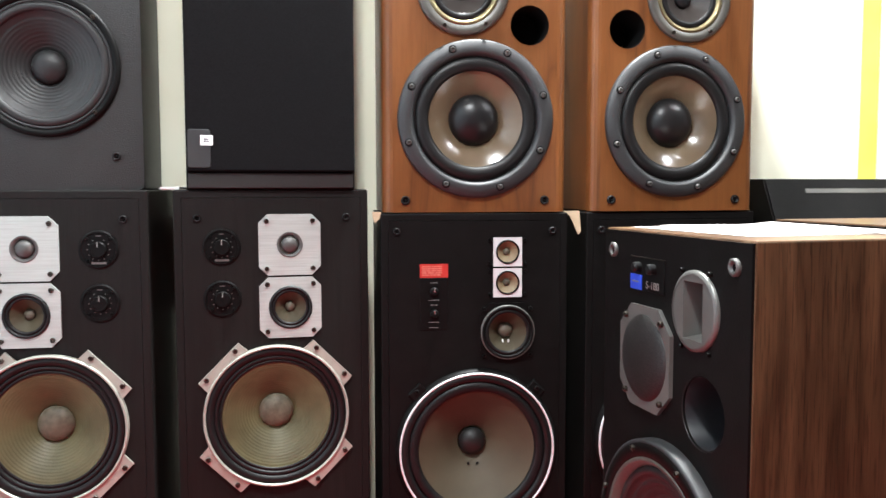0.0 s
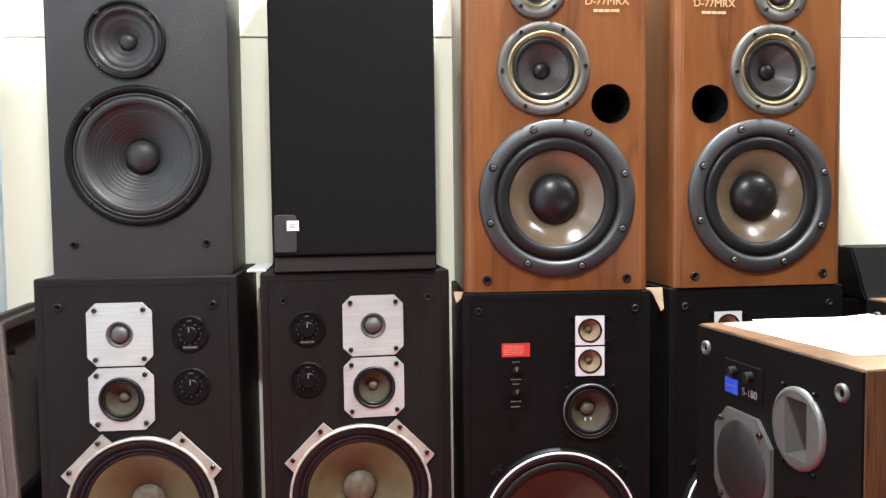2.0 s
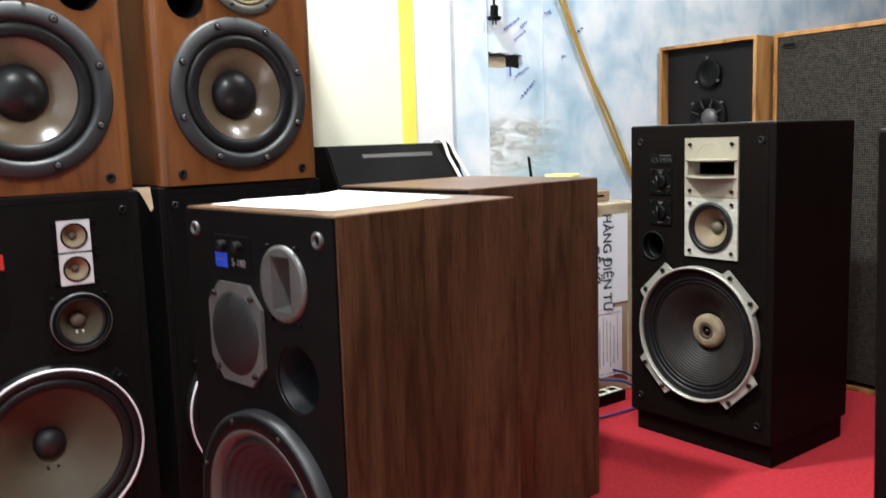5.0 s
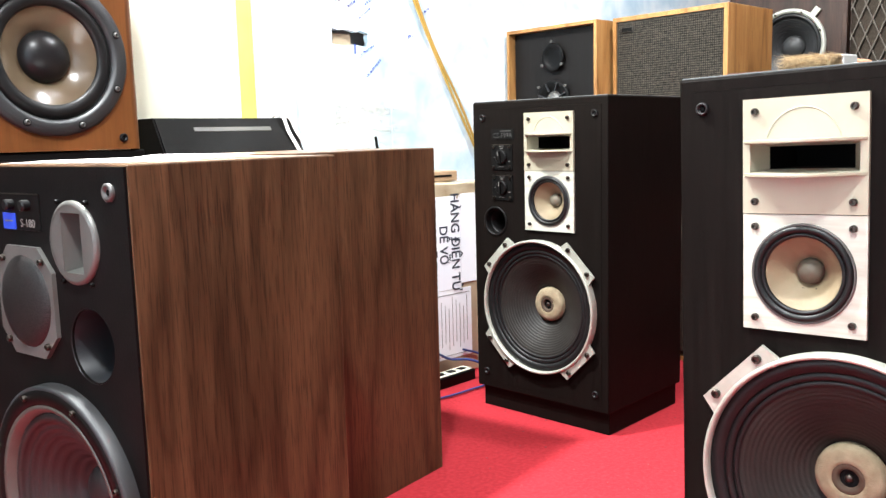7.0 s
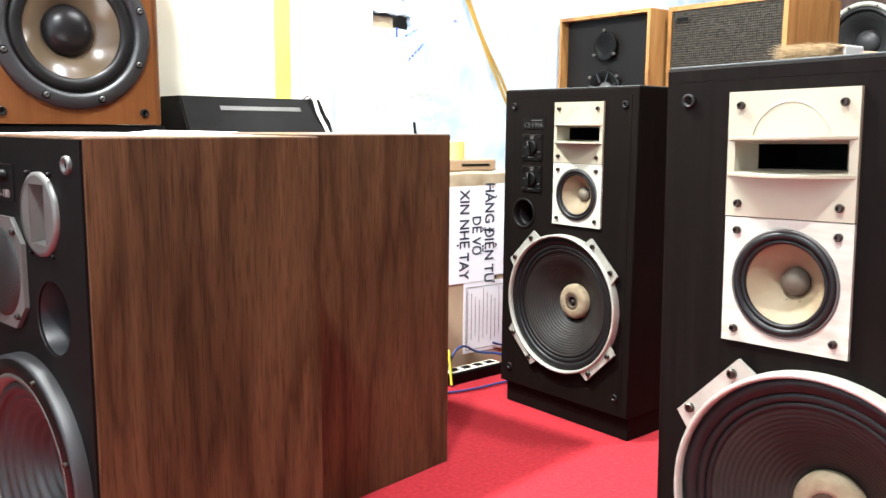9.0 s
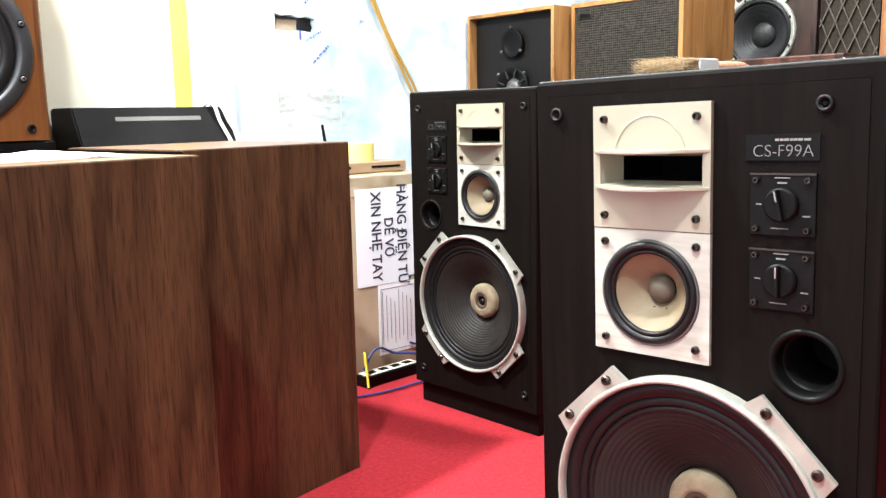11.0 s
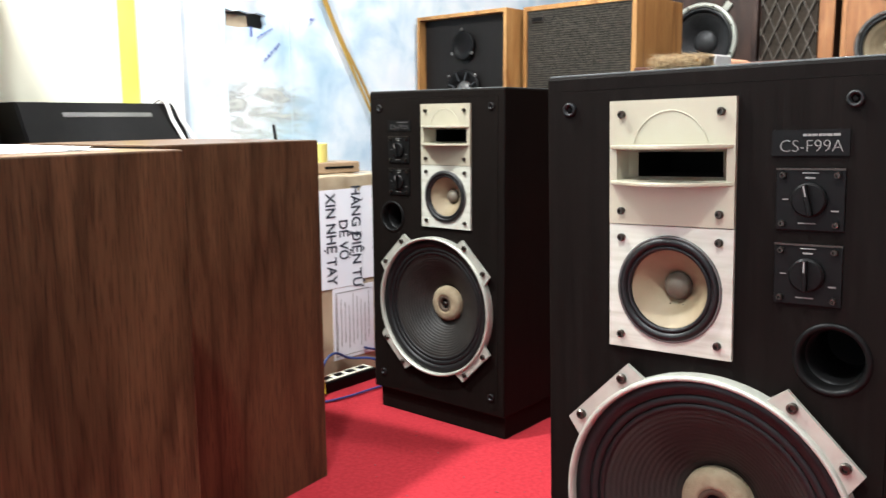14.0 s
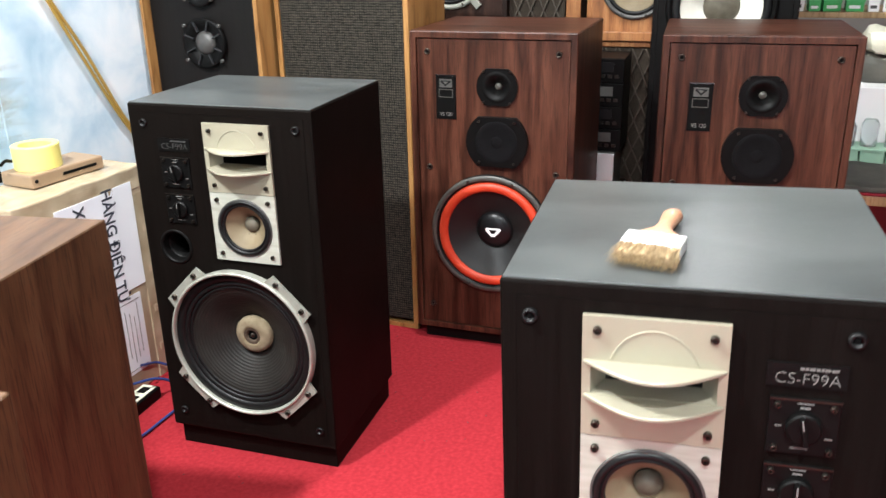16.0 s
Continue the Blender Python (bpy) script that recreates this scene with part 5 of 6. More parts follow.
def tweed_speaker(m, w, h, d, covered, label):
    """Teak cabinet with proud edges; one still has its tweed grille, the other shows its black board."""
    sp = root("cabinet_speaker", label, "loudspeaker", m, "pair of tall teak speakers")
    part("cabinet", shell(w, d, 0.0, h, 0.0, 0.018 if covered else 0.014, 0.002), OAK, sp)
    if covered:
        part("grille", box(-w / 2 + 0.016, w / 2 - 0.016, 0.002, 0.02, 0.03, h - 0.016, 0.004), TWEED, sp, "woven grey-brown tweed grille")
        bd = part("badge", box(-w / 2 + 0.035, -w / 2 + 0.085, -0.002, 0.003, h - 0.053, h - 0.035, 0.001), STEEL, sp, "small metal badge")
        part("badge_face", box(-w / 2 + 0.039, -w / 2 + 0.081, -0.0028, -0.002, h - 0.050, h - 0.038), BLACK, bd)
    else:
        tz, mz = h - 0.11, h - 0.265
        part("baffle", pierced(rect(-w / 2 + 0.0135, w / 2 - 0.0135, 0.0135, h - 0.0135), [ring_of(0, tz, 0.035, 32), ring_of(0, mz, 0.06, 40)], 0.022, 0.04), PLATE_VINYL, sp)
        t = part("tweeter", lathe([(0.050, 0.022), (0.050, 0.016), (0.046, 0.014), (0.036, 0.018), (0.020, 0.026), (0, 0.022)], 0, tz, 36), BLACK, sp, "black tweeter with three lugs", smooth=True)
        f = part("midrange", lathe([(0.075, 0.022), (0.075, 0.015), (0.070, 0.012), (0.050, 0.020), (0.030, 0.030)], 0, mz, 44), BLACK, sp, "black spoked midrange", smooth=True)
        part("dust_cap", lathe(dome(0.036, 0.030, 0.020), 0, mz, 32), GREY_PLATE, f, smooth=True)
        for k in range(8):
            a = radians(45 * k + 20)
            b = box(-0.002, 0.002, 0.010, 0.018, 0.036, 0.068)
            bmesh.ops.rotate(b, verts=b.verts, cent=(0, 0, 0), matrix=Matrix.Rotation(a, 3, "Y"))
            bmesh.ops.translate(b, verts=b.verts, vec=(0, 0, mz))
            part("spoke", b, DARK_FRAME, f)
        for a in (90, 210, 330):
            screw(t, 0.052 * math.cos(radians(a)), 0.012, tz + 0.055 * math.sin(radians(a)), 0.0055, HORN_GREY)
        for a in (40, 140, 220, 320):
            screw(f, 0.080 * math.cos(radians(a)), 0.012, mz + 0.080 * math.sin(radians(a)), 0.0055, HORN_GREY)
        for ob in sp.children[1:]:
            ob.location.y -= 0.012
    return sp


tweed_speaker(pose(2.36, 1.927, 0, 0, 0, -81), 0.43, 1.156, 0.29, True, "tall teak speaker with woven tweed grille")
tweed_speaker(pose(2.230, 2.347, 0, 0, 0, -80), 0.410, 1.152, 0.27, False, "tall teak speaker with its grille off showing black drivers")


# ---- back row behind the rosewood pair ----
BACK = pose(3.16, 1.355, 0, 0, 0, -79)


def back_cabinet(name, label, x0, x1, y0, y1, z0, z1, material, group="speakers in the back row"):
    sp = root(name, label, "loudspeaker", BACK @ pose((x0 + x1) / 2, y0, z0), group)
    w, h = x1 - x0, z1 - z0
    part("cabinet", shell(w, y1 - y0, 0, h, 0.0, 0.02, 0.003), material, sp)
    return sp, w, h


def plain_driver(sp, x, z, r, cone, cap, capr, ring, y=0.0, name="woofer", rings=5):
    wf = part(name, lathe([(r, y + 0.002), (r, y - 0.008), (r * 0.96, y - 0.012), (r * 0.89, y - 0.010), (r * 0.87, y - 0.003)], x, z, 56), ring, sp, smooth=True)
    part("surround", lathe(half_roll(r * 0.88, r * 0.76, y - 0.003, r * 0.05), x, z, 56), RUBBER, wf, smooth=True)
    part("cone", lathe([(r * 0.77, y - 0.002)] + ripples(r * 0.75, y, capr * 0.9, y + r * 0.36, rings, 0.0007), x, z, 56), cone, wf, smooth=True)
    part("dust_cap", lathe(dome(capr, y + r * 0.33, capr * 0.55), x, z, 32), cap, wf, smooth=True)
    for k in range(8):
        a = radians(22.5 + 45 * k)
        screw(wf, x + r * 0.93 * math.cos(a), y - 0.0115, z + r * 0.93 * math.sin(a), 0.004)
    return wf


def lattice_panel(sp, x0, x1, z0, z1, y, step):
    """A dark cloth behind crossed diagonal bars."""
    part("grille_cloth", box(x0, x1, y + 0.006, y + 0.012, z0, z1), LATTICE_CLOTH, sp)
    w, h = x1 - x0, z1 - z0
    for s in (-1, 1):
        k = -h * 0.44
        while k < w:
            a, b = k, k + h * 0.44
            za, zb = 0.0, h
            if a < 0:
                za, a = -a / 0.44, 0.0
            if b > w:
                zb, b = h - (b - w) / 0.44, w
            if zb - za > 0.01:
                xa, xb = (x0 + a, x0 + b) if s > 0 else (x1 - a, x1 - b)
                dx = 0.0024
                part("lattice_bar", slab([(xa - dx, z0 + za), (xa + dx, z0 + za), (xb + dx, z0 + zb), (xb - dx, z0 + zb)], y - (0.004 if s > 0 else 0.002), y + 0.006), LATTICE, sp)
            k += step


sp, w, h = back_cabinet("floor_speaker", "dark brown floor speaker serving as a stand", -0.86, -0.13, 0.0, 0.36, 0.0, 0.86, DARK_WOOD)
part("baffle", box(-w / 2 + 0.02, w / 2 - 0.02, 0.002, 0.02, 0.02, h - 0.02), BLACK_PANEL, sp)
sp, w, h = back_cabinet("floor_speaker", "brown speaker with crossed lattice grille", -0.122, 0.20, 0.0, 0.36, 0.0, 0.83, ORANGE_WOOD)
lattice_panel(sp, -w / 2 + 0.022, w / 2 - 0.022, 0.03, h - 0.022, 0.004, 0.045)
sp, w, h = back_cabinet("monitor_speaker", "dark wood monitor speaker with black ribbed woofer", -0.84, -0.395, 0.0, 0.32, 0.862, 1.52, DARK_WOOD)
part("baffle", pierced(rect(-w / 2 + 0.018, w / 2 - 0.018, 0.018, h - 0.018), [ring_of(0.015, 0.205, 0.118, 48), ring_of(0.05, 0.45, 0.05, 36)], 0.001, 0.02), DARK_WOOD, sp)
wf = plain_driver(sp, 0.015, 0.205, 0.138, CONE_CHAR, CONE_CHAR, 0.045, CAST, rings=8)
for a in (50, 130, 230, 310):
    ear = slab(rect(-0.012, 0.012, -0.018, 0.018), -0.010, 0.0, 0.002)
    bmesh.ops.rotate(ear, verts=ear.verts, cent=(0, 0, 0), matrix=Matrix.Rotation(radians(90 - a), 3, "Y"))
    bmesh.ops.translate(ear, verts=ear.verts, vec=(0.015 + 0.150 * math.cos(radians(a)), 0, 0.205 + 0.150 * math.sin(radians(a))))
    part("ear", ear, CAST, wf)
plain_driver(sp, 0.05, 0.45, 0.062, CONE_WHITE, CAP_GREY, 0.02, CAST, name="midrange", rings=2)
sp, w, h = back_cabinet("cabinet_speaker", "brown cabinet speaker with diamond lattice grille", -0.385, -0.135, 0.0, 0.3, 0.862, 1.5, DARK_WOOD)
lattice_panel(sp, -w / 2 + 0.004, w / 2 - 0.055, 0.03, h - 0.02, -0.006, 0.045)
part("side_strip", box(w / 2 - 0.05, w / 2, -0.006, 0.0, 0.0, h, 0.002), ORANGE_WOOD, sp, "honey-brown wooden side strip")
sp, w, h = back_cabinet("monitor_speaker", "honey wood speaker with tan paper woofer", -0.115, 0.225, 0.0, 0.3, 0.832, 1.42, ORANGE_WOOD)
part("baffle", pierced(rect(-w / 2 + 0.018, w / 2 - 0.018, 0.018, h - 0.018), [ring_of(-0.012, 0.182, 0.095, 44), ring_of(-0.012, 0.38, 0.04, 36)], 0.001, 0.02), ORANGE_WOOD, sp)
plain_driver(sp, -0.012, 0.182, 0.112, CONE_TAN, CAP_TAN, 0.032, GREY_PLATE, rings=3)
plain_driver(sp, -0.012, 0.38, 0.055, CONE_TAN, CAP_GREY, 0.018, GREY_PLATE, name="midrange", rings=2)
part("ledge", box(-w / 2 - 0.004, w / 2 + 0.004, -0.014, 0.0, 0.0, 0.03, 0.003), ORANGE_WOOD, sp)

# black monitor with the white cone, a little in front of that row
sp, w, h = back_cabinet("monitor_speaker", "large black monitor speaker with white paper cone", 0.115, 0.545, -0.13, 0.28, 0.0, 1.38, BLACK_PANEL)
part("baffle", pierced(rect(-w / 2 + 0.018, w / 2 - 0.018, 0.018, h - 0.018), [ring_of(-0.01, 0.955, 0.135, 52), ring_of(-0.01, 0.45, 0.135, 52)], 0.001, 0.02), BLACK_PANEL, sp)
for zz in (0.955, 0.45):
    wf = part("woofer", lathe([(0.165, 0.0), (0.165, -0.008), (0.160, -0.013), (0.150, -0.013), (0.147, -0.004)], -0.01, zz, 60), BLACK, sp, "black woofer ring", smooth=True)
    part("gasket_line", lathe([(0.1665, -0.002), (0.166, -0.0045), (0.164, -0.009)], -0.01, zz, 60), STEEL, wf, smooth=True)
    part("surround", lathe(half_roll(0.148, 0.122, -0.003, 0.008), -0.01, zz, 60), RUBBER, wf, smooth=True)
    part("cone", lathe([(0.123, -0.002), (0.09, 0.022), (0.05, 0.05)], -0.01, zz, 60), CONE_WHITE, wf, smooth=True)
    part("dust_cap", lathe(dome(0.056, 0.047, 0.022), -0.01, zz, 40), CAP_GREY, wf, smooth=True)
st = part("sticker", box(-0.205, -0.168, -0.0012, 0.0002, 1.125, 1.165), WHITE, sp, "white sticker")
part("sticker_mark", box(-0.196, -0.184, -0.002, -0.0012, 1.135, 1.157), INK, st)


# ---- hi-fi stack between the rosewood speakers ----
def rack_unit(name, label, x0, x1, y0, y1, z0, z1, material, seed):
    sp = root(name, label, "hi-fi unit", BACK @ pose((x0 + x1) / 2, y0, z0), "mini hi-fi stack")
    w, h, d = x1 - x0, z1 - z0, y1 - y0
    part("case", box(-w / 2, w / 2, 0.006, d, 0, h, 0.002), BLACK if material is not SILVER else HORN_GREY, sp)
    f = part("front_panel", box(-w / 2, w / 2, 0.0, 0.006, 0.001, h - 0.001, 0.0015), material if material is not SILVER else PALE_RIM, sp)
    rng = random.Random(seed)
    if material is SILVER:
        part("volume_knob", lathe([(0.016, 0.0), (0.016, -0.012), (0.013, -0.015), (0, -0.015)], -0.01, h * 0.44, 28), SILVER, f, "round polished knob", smooth=True)
    else:
        part("display", box(-w * 0.42, w * 0.25, -0.0012, 0.0002, h * 0.44, h * 0.85), HORN_GREY if seed % 2 else CAP_BLACK, f, "pale display strip")
        for k in range(5):
            x = -w * 0.4 + k * w * 0.17
            part("button", box(x, x + w * 0.1, -0.003, 0.0, h * 0.2, h * 0.34, 0.0006), STEEL, f)
    return sp


for k, (z0, z1) in enumerate([(0.722, 0.80), (0.647, 0.721), (0.572, 0.646), (0.497, 0.571)]):
    rack_unit("hifi_unit", "small black hi-fi unit with buttons, stacked", -0.085, 0.045, -0.20, -0.02, z0, z1, BLACK, k)
rack_unit("amplifier", "small silver amplifier with round knob under black units", -0.082, 0.030, -0.225, -0.03, 0.36, 0.496, SILVER, 9)
st = tagged(part("stand", box(-0.09, 0.05, -0.21, -0.02, 0.0, 0.359, 0.003), DARK_WOOD), "dark wooden block carrying the hi-fi stack", "stand")
st.matrix_world = BACK


# ---- bench with clutter beside the rosewood pair ----
def at_back(ob, label, category, group=""):
    ob.matrix_world = BACK
    return tagged(ob, label, category, group)


bench = root("bench", "low bench under dark red cloth", "bench", BACK)
part("bench_top", box(0.60, 1.9, -0.42, 0.35, 0.44, 0.47, 0.004), PALE_WOOD, bench)
part("cloth", box(0.595, 1.905, -0.425, 0.355, 0.4705, 0.478, 0.003), RED_CLOTH, bench, "dark red cloth")
for x in (0.63, 1.85):
    for y in (-0.39, 0.31):
        part("leg", box(x, x + 0.04, y, y + 0.04, 0, 0.44), PALE_WOOD, bench)
cover = box(0.60, 0.92, -0.42, -0.14, 0.4785, 0.494, 0.004)
bmesh.ops.subdivide_edges(cover, edges=cover.edges[:], cuts=7, use_grid_fill=True)
for v in cover.verts:
    if v.co.z > 0.485:
        v.co.z += 0.012 * (noise.noise(v.co * 16) + 0.4)
at_back(part("tarpaulin", cover, GREY_CLOTH, smooth=True), "crumpled grey tarpaulin lying on the red cloth", "cloth")
at_back(part("carton", box(0.705, 0.95, 0.02, 0.25, 0.479, 0.70, 0.004), WHITE), "plain white carton on the bench", "box")
for k, x in enumerate((0.70, 0.775, 0.85)):
    tr = merge(box(x, x + 0.07, -0.10, 0.0, 0.479, 0.525, 0.003), box(x - 0.003, x + 0.073, -0.103, 0.003, 0.522, 0.529, 0.001))
    at_back(part("tray", tr, PALE_GREEN), "pale green plastic parts tray", "tray", "green trays on the bench")
for k, (x, y, hgt) in enumerate(((0.735, -0.06, 0.075), (0.80, -0.05, 0.085), (0.87, -0.055, 0.07))):
    at_back(part("jar", lathe([(0.0, 0), (0.024, 0), (0.026, -hgt * 0.8), (0.018, -hgt), (0, -hgt)], 0, 0, 20), CLEAR, smooth=True), "small clear plastic jar on a tray", "jar", "jars on the bench").matrix_world = BACK @ pose(x, y, 0.529, -90, 0, 0)
tarp = box(0.76, 1.1, 0.10, 0.36, 0.705, 0.79, 0.02)
bmesh.ops.subdivide_edges(tarp, edges=tarp.edges[:], cuts=4, use_grid_fill=True)
for v in tarp.verts:
    v.co += Vector(noise.noise_vector(v.co * 9)) * 0.03
at_back(part("tarpaulin", tarp, GREY_CLOTH, smooth=True), "crumpled grey cloth on a white carton", "cloth")
shelf = root("shelf", "open grey shelf rack holding small boxes", "shelf", BACK)
for z in (0.30, 0.60, 0.875, 1.24):
    part("board", box(0.40, 2.0, 0.42, 0.75, z, z + 0.02, 0.002), PALE_WOOD if z == 0.875 else GREY_PLATE, shelf)
for x in (0.40, 1.25, 1.97):
    for y in (0.42, 0.72):
        part("upright", box(x, x + 0.03, y, y + 0.03, 0, 1.6), GREY_PLATE, shelf)
rng = random.Random(5)


def shelf_box(x, y, z, wd, dp, hg, material, label):
    bx = root("small_box", label, "box", BACK @ pose(x + wd / 2, y, z, 0, 0, rng.uniform(-9, 9)), "boxes on the shelf")
    part("body", box(-wd / 2, wd / 2, 0, dp, 0, hg - 0.006, 0.002), material, bx)
    part("lid", box(-wd / 2 - 0.0015, wd / 2 + 0.0015, -0.0015, dp + 0.0015, hg - 0.012, hg, 0.0015), material, bx)
    part("print", box(-wd * 0.32, wd * 0.28, -0.0012, 0.0004, hg * 0.25, hg * 0.5), GREY_PLATE if material is WHITE else WHITE, bx)
    return bx


x = 0.435
while x < 1.20:
    wd = rng.uniform(0.035, 0.060)
    green = 0.60 < x < 0.74 or x > 0.98
    shelf_box(x, 0.435, 0.8955, wd, rng.uniform(0.06, 0.10), rng.uniform(0.035, 0.062), GREEN if green else WHITE, "small %s carton standing on the shelf board" % ("bright green" if green else "white"))
    if rng.random() < 0.6:
        shelf_box(x, 0.56, 0.8955, wd, 0.08, rng.uniform(0.09, 0.14), WHITE if rng.random() < 0.7 else GREEN, "small carton standing further back on the shelf")
    x += wd + rng.uniform(0.006, 0.018)
x = 0.45
while x < 1.85:
    wd, hg = rng.uniform(0.08, 0.14), rng.uniform(0.10, 0.20)
    shelf_box(x, 0.44, 0.6205, wd, rng.uniform(0.1, 0.2), hg, rng.choice((CARTON, GREY_CLOTH, WHITE, DARK_WOOD)), "carton on the lower shelf board")
    x += wd + rng.uniform(0.01, 0.05)
bag = box(0.765, 1.02, 0.06, 0.24, 0.795, 0.87, 0.03)
bmesh.ops.subdivide_edges(bag, edges=bag.edges[:], cuts=4, use_grid_fill=True)
for v in bag.verts:
    v.co += Vector(noise.noise_vector(v.co * 11 + Vector((4, 0, 0)))) * 0.022
at_back(part("plastic_bag", bag, CREAM, smooth=True), "crumpled cream plastic bag on a dark cloth", "bag")
at_back(part("cleaning_cloth", lathe([(0, 0), (0.022, -0.003), (0.027, -0.014), (0.018, -0.028), (0, -0.032)], 0, 0, 18), WHITE, smooth=True), "small white wad of tissue on the red cloth", "tissue").matrix_world = BACK @ pose(0.655, -0.16, 0.479, -90, 0, 0)


# ---- by the long wall: carton, router, cables ----
CART = pose(1.698, 2.203, 0, 0, 0, 9)
ct = root("carton", "tall taped cardboard carton with printed paper sheets", "box", CART)
def crumpled(bm, amount, size, seed):
    """Pushes a subdivided form about a little, as soft board is."""
    bmesh.ops.subdivide_edges(bm, edges=[e for e in bm.edges if e.calc_length() > 0.05], cuts=9, use_grid_fill=True)
    for v in bm.verts:
        v.co += Vector(noise.noise_vector(v.co * size + Vector((seed, 0, 0)))) * amount
    return bm


cb = box(-0.30, 0.130, 0.0, 0.19, 0.0, 0.622, 0.006)
part("box_body", cb, CARTON, ct)
part("tape_strip", crumpled(box(-0.303, 0.134, -0.0022, 0.193, 0.56, 0.6245, 0.005), 0.0035, 22, 3), PACK_TAPE, ct, "glossy packing tape wrapped over the top")
part("corner_tape", crumpled(box(0.085, 0.1335, -0.0020, 0.10, 0.0, 0.55, 0.003), 0.0022, 20, 9), PACK_TAPE, ct)
for k in range(4):
    part("edge_crease", box(0.104, 0.132, -0.003, 0.0, 0.08 + 0.12 * k, 0.10 + 0.12 * k, 0.001), CARTON, ct)
sheet = part("warning_sheet", box(-0.185, 0.012, -0.0042, -0.0024, 0.285, 0.583, 0.0005), SHEET, ct, "white sheet with large sideways print")
text("H\u00c0NG \u0110I\u1ec6N T\u1eec", 0.051, -0.013, -0.0046, 0.435, INK, sheet, turn=90, stretch=0.86, weight=0.0008)
text("D\u1ec4 V\u1ee0", 0.048, -0.064, -0.0046, 0.43, INK, sheet, turn=90, stretch=0.86, weight=0.0008)
text("XIN NH\u1eb8 TAY", 0.051, -0.112, -0.0046, 0.435, INK, sheet, turn=90, stretch=0.86, weight=0.0008)
overlay = part("warning_sheet", box(0.0125, 0.082, -0.0040, -0.0024, 0.30, 0.588, 0.0005), SHEET, ct, "folded edge of the white sheet")
low = part("delivery_note", box(-0.11, 0.055, -0.0036, -0.0024, 0.06, 0.284, 0.0005), SHEET, ct, "delivery note with fine print")
ln = []
for k in range(9):
    ln.append(box(-0.095 + 0.016 * k, -0.0935 + 0.016 * k, -0.0042, -0.0036, 0.09 + 0.01 * (k % 3), 0.26 - 0.012 * (k % 4)))
ln += [box(-0.10, 0.045, -0.0042, -0.0036, 0.268, 0.2695), box(-0.10, 0.045, -0.0042, -0.0036, 0.07, 0.0715), box(-0.10, -0.0985, -0.0042, -0.0036, 0.07, 0.27)]
part("print", merge(*ln), CAP_GREY, low)

rt = root("router", "tan plastic router box with one black antenna", "router", pose(1.645, 2.312, 0.6262, 0, 0, 4))
part("case", box(-0.12, 0.10, -0.055, 0.055, 0, 0.034, 0.004), ROUTER_TAN, rt)
part("slot", box(-0.03, 0.075, -0.0565, -0.0545, 0.014, 0.021), BLACK, rt)
part("eye", lathe([(0.005, -0.0545), (0.004, -0.0575), (0, -0.0575)], -0.108, 0.018, 12), BLACK, rt)
part("antenna", lathe([(0, 0), (0.006, 0), (0.0045, -0.15), (0, -0.152)], 0, 0, 12), BLACK, rt).matrix_local = pose(-0.100, 0.085, 0.0, -90, 0, 0) @ pose(0, 0, 0, 0, 0, -8)
roll = part("tape_roll", lathe([(0.056, 0.0), (0.056, -0.055), (0.054, -0.057), (0.040, -0.057), (0.038, -0.055), (0.038, 0.0), (0.056, 0.0)], 0, 0, 48), ROLL_YELLOW, smooth=False)
roll.matrix_world = pose(1.600, 2.318, 0.6608, -90, 0, 0)
tagged(roll, "roll of yellow packing tape lying on the router", "tape roll")
tagged(tube([(1.536, 2.326, 0.687), (1.517, 2.321, 0.692), (1.502, 2.318, 0.685)], 0.004, "marker_pen", BLACK), "thin black pen tip sticking out beside the tape roll", "pen")

strip = root("power_strip", "dark power strip on the carpet beside the carton", "power strip", pose(1.60, 2.13, 0.0, 0, 0, 12))
part("body", box(-0.12, 0.10, -0.028, 0.028, 0, 0.034, 0.004), BLACK, strip)
part("top_face", box(-0.112, 0.092, -0.021, 0.021, 0.034, 0.037, 0.001), CREAM, strip, "dusty cream socket face")
for k in range(4):
    part("outlet", box(-0.095 + 0.048 * k, -0.065 + 0.048 * k, -0.012, 0.012, 0.0365, 0.0385, 0.001), BLACK, strip)
tagged(tube([(1.50, 2.12, 0.045), (1.55, 2.13, 0.10), (1.62, 2.14, 0.075), (1.70, 2.12, 0.06), (1.76, 2.10, 0.012)], 0.0038, "mains_cable", CABLE_BLUE), "blue mains cable looping over the power strip", "cable", "blue cables on the carpet")
tagged(tube([(1.40, 2.02, 0.006), (1.50, 2.01, 0.006), (1.60, 2.02, 0.007), (1.72, 2.05, 0.007), (1.80, 2.12, 0.012), (1.78, 2.19, 0.05), (1.70, 2.185, 0.085)], 0.0036, "mains_cable", CABLE_BLUE), "blue mains cable lying on the red carpet", "cable", "blue cables on the carpet")
tagged(tube([(1.515, 2.135, 0.04), (1.50, 2.11, 0.10), (1.495, 2.09, 0.06), (1.49, 2.07, 0.006)], 0.004, "signal_cable", mat("bright_yellow_cable", (0.75, 0.62, 0.05), 0.4)), "short yellow cable at the power strip", "cable")


def on_wall(pts, off=-0.014):
    return [(ROOM @ Vector((a, off, z))) for a, z in pts]


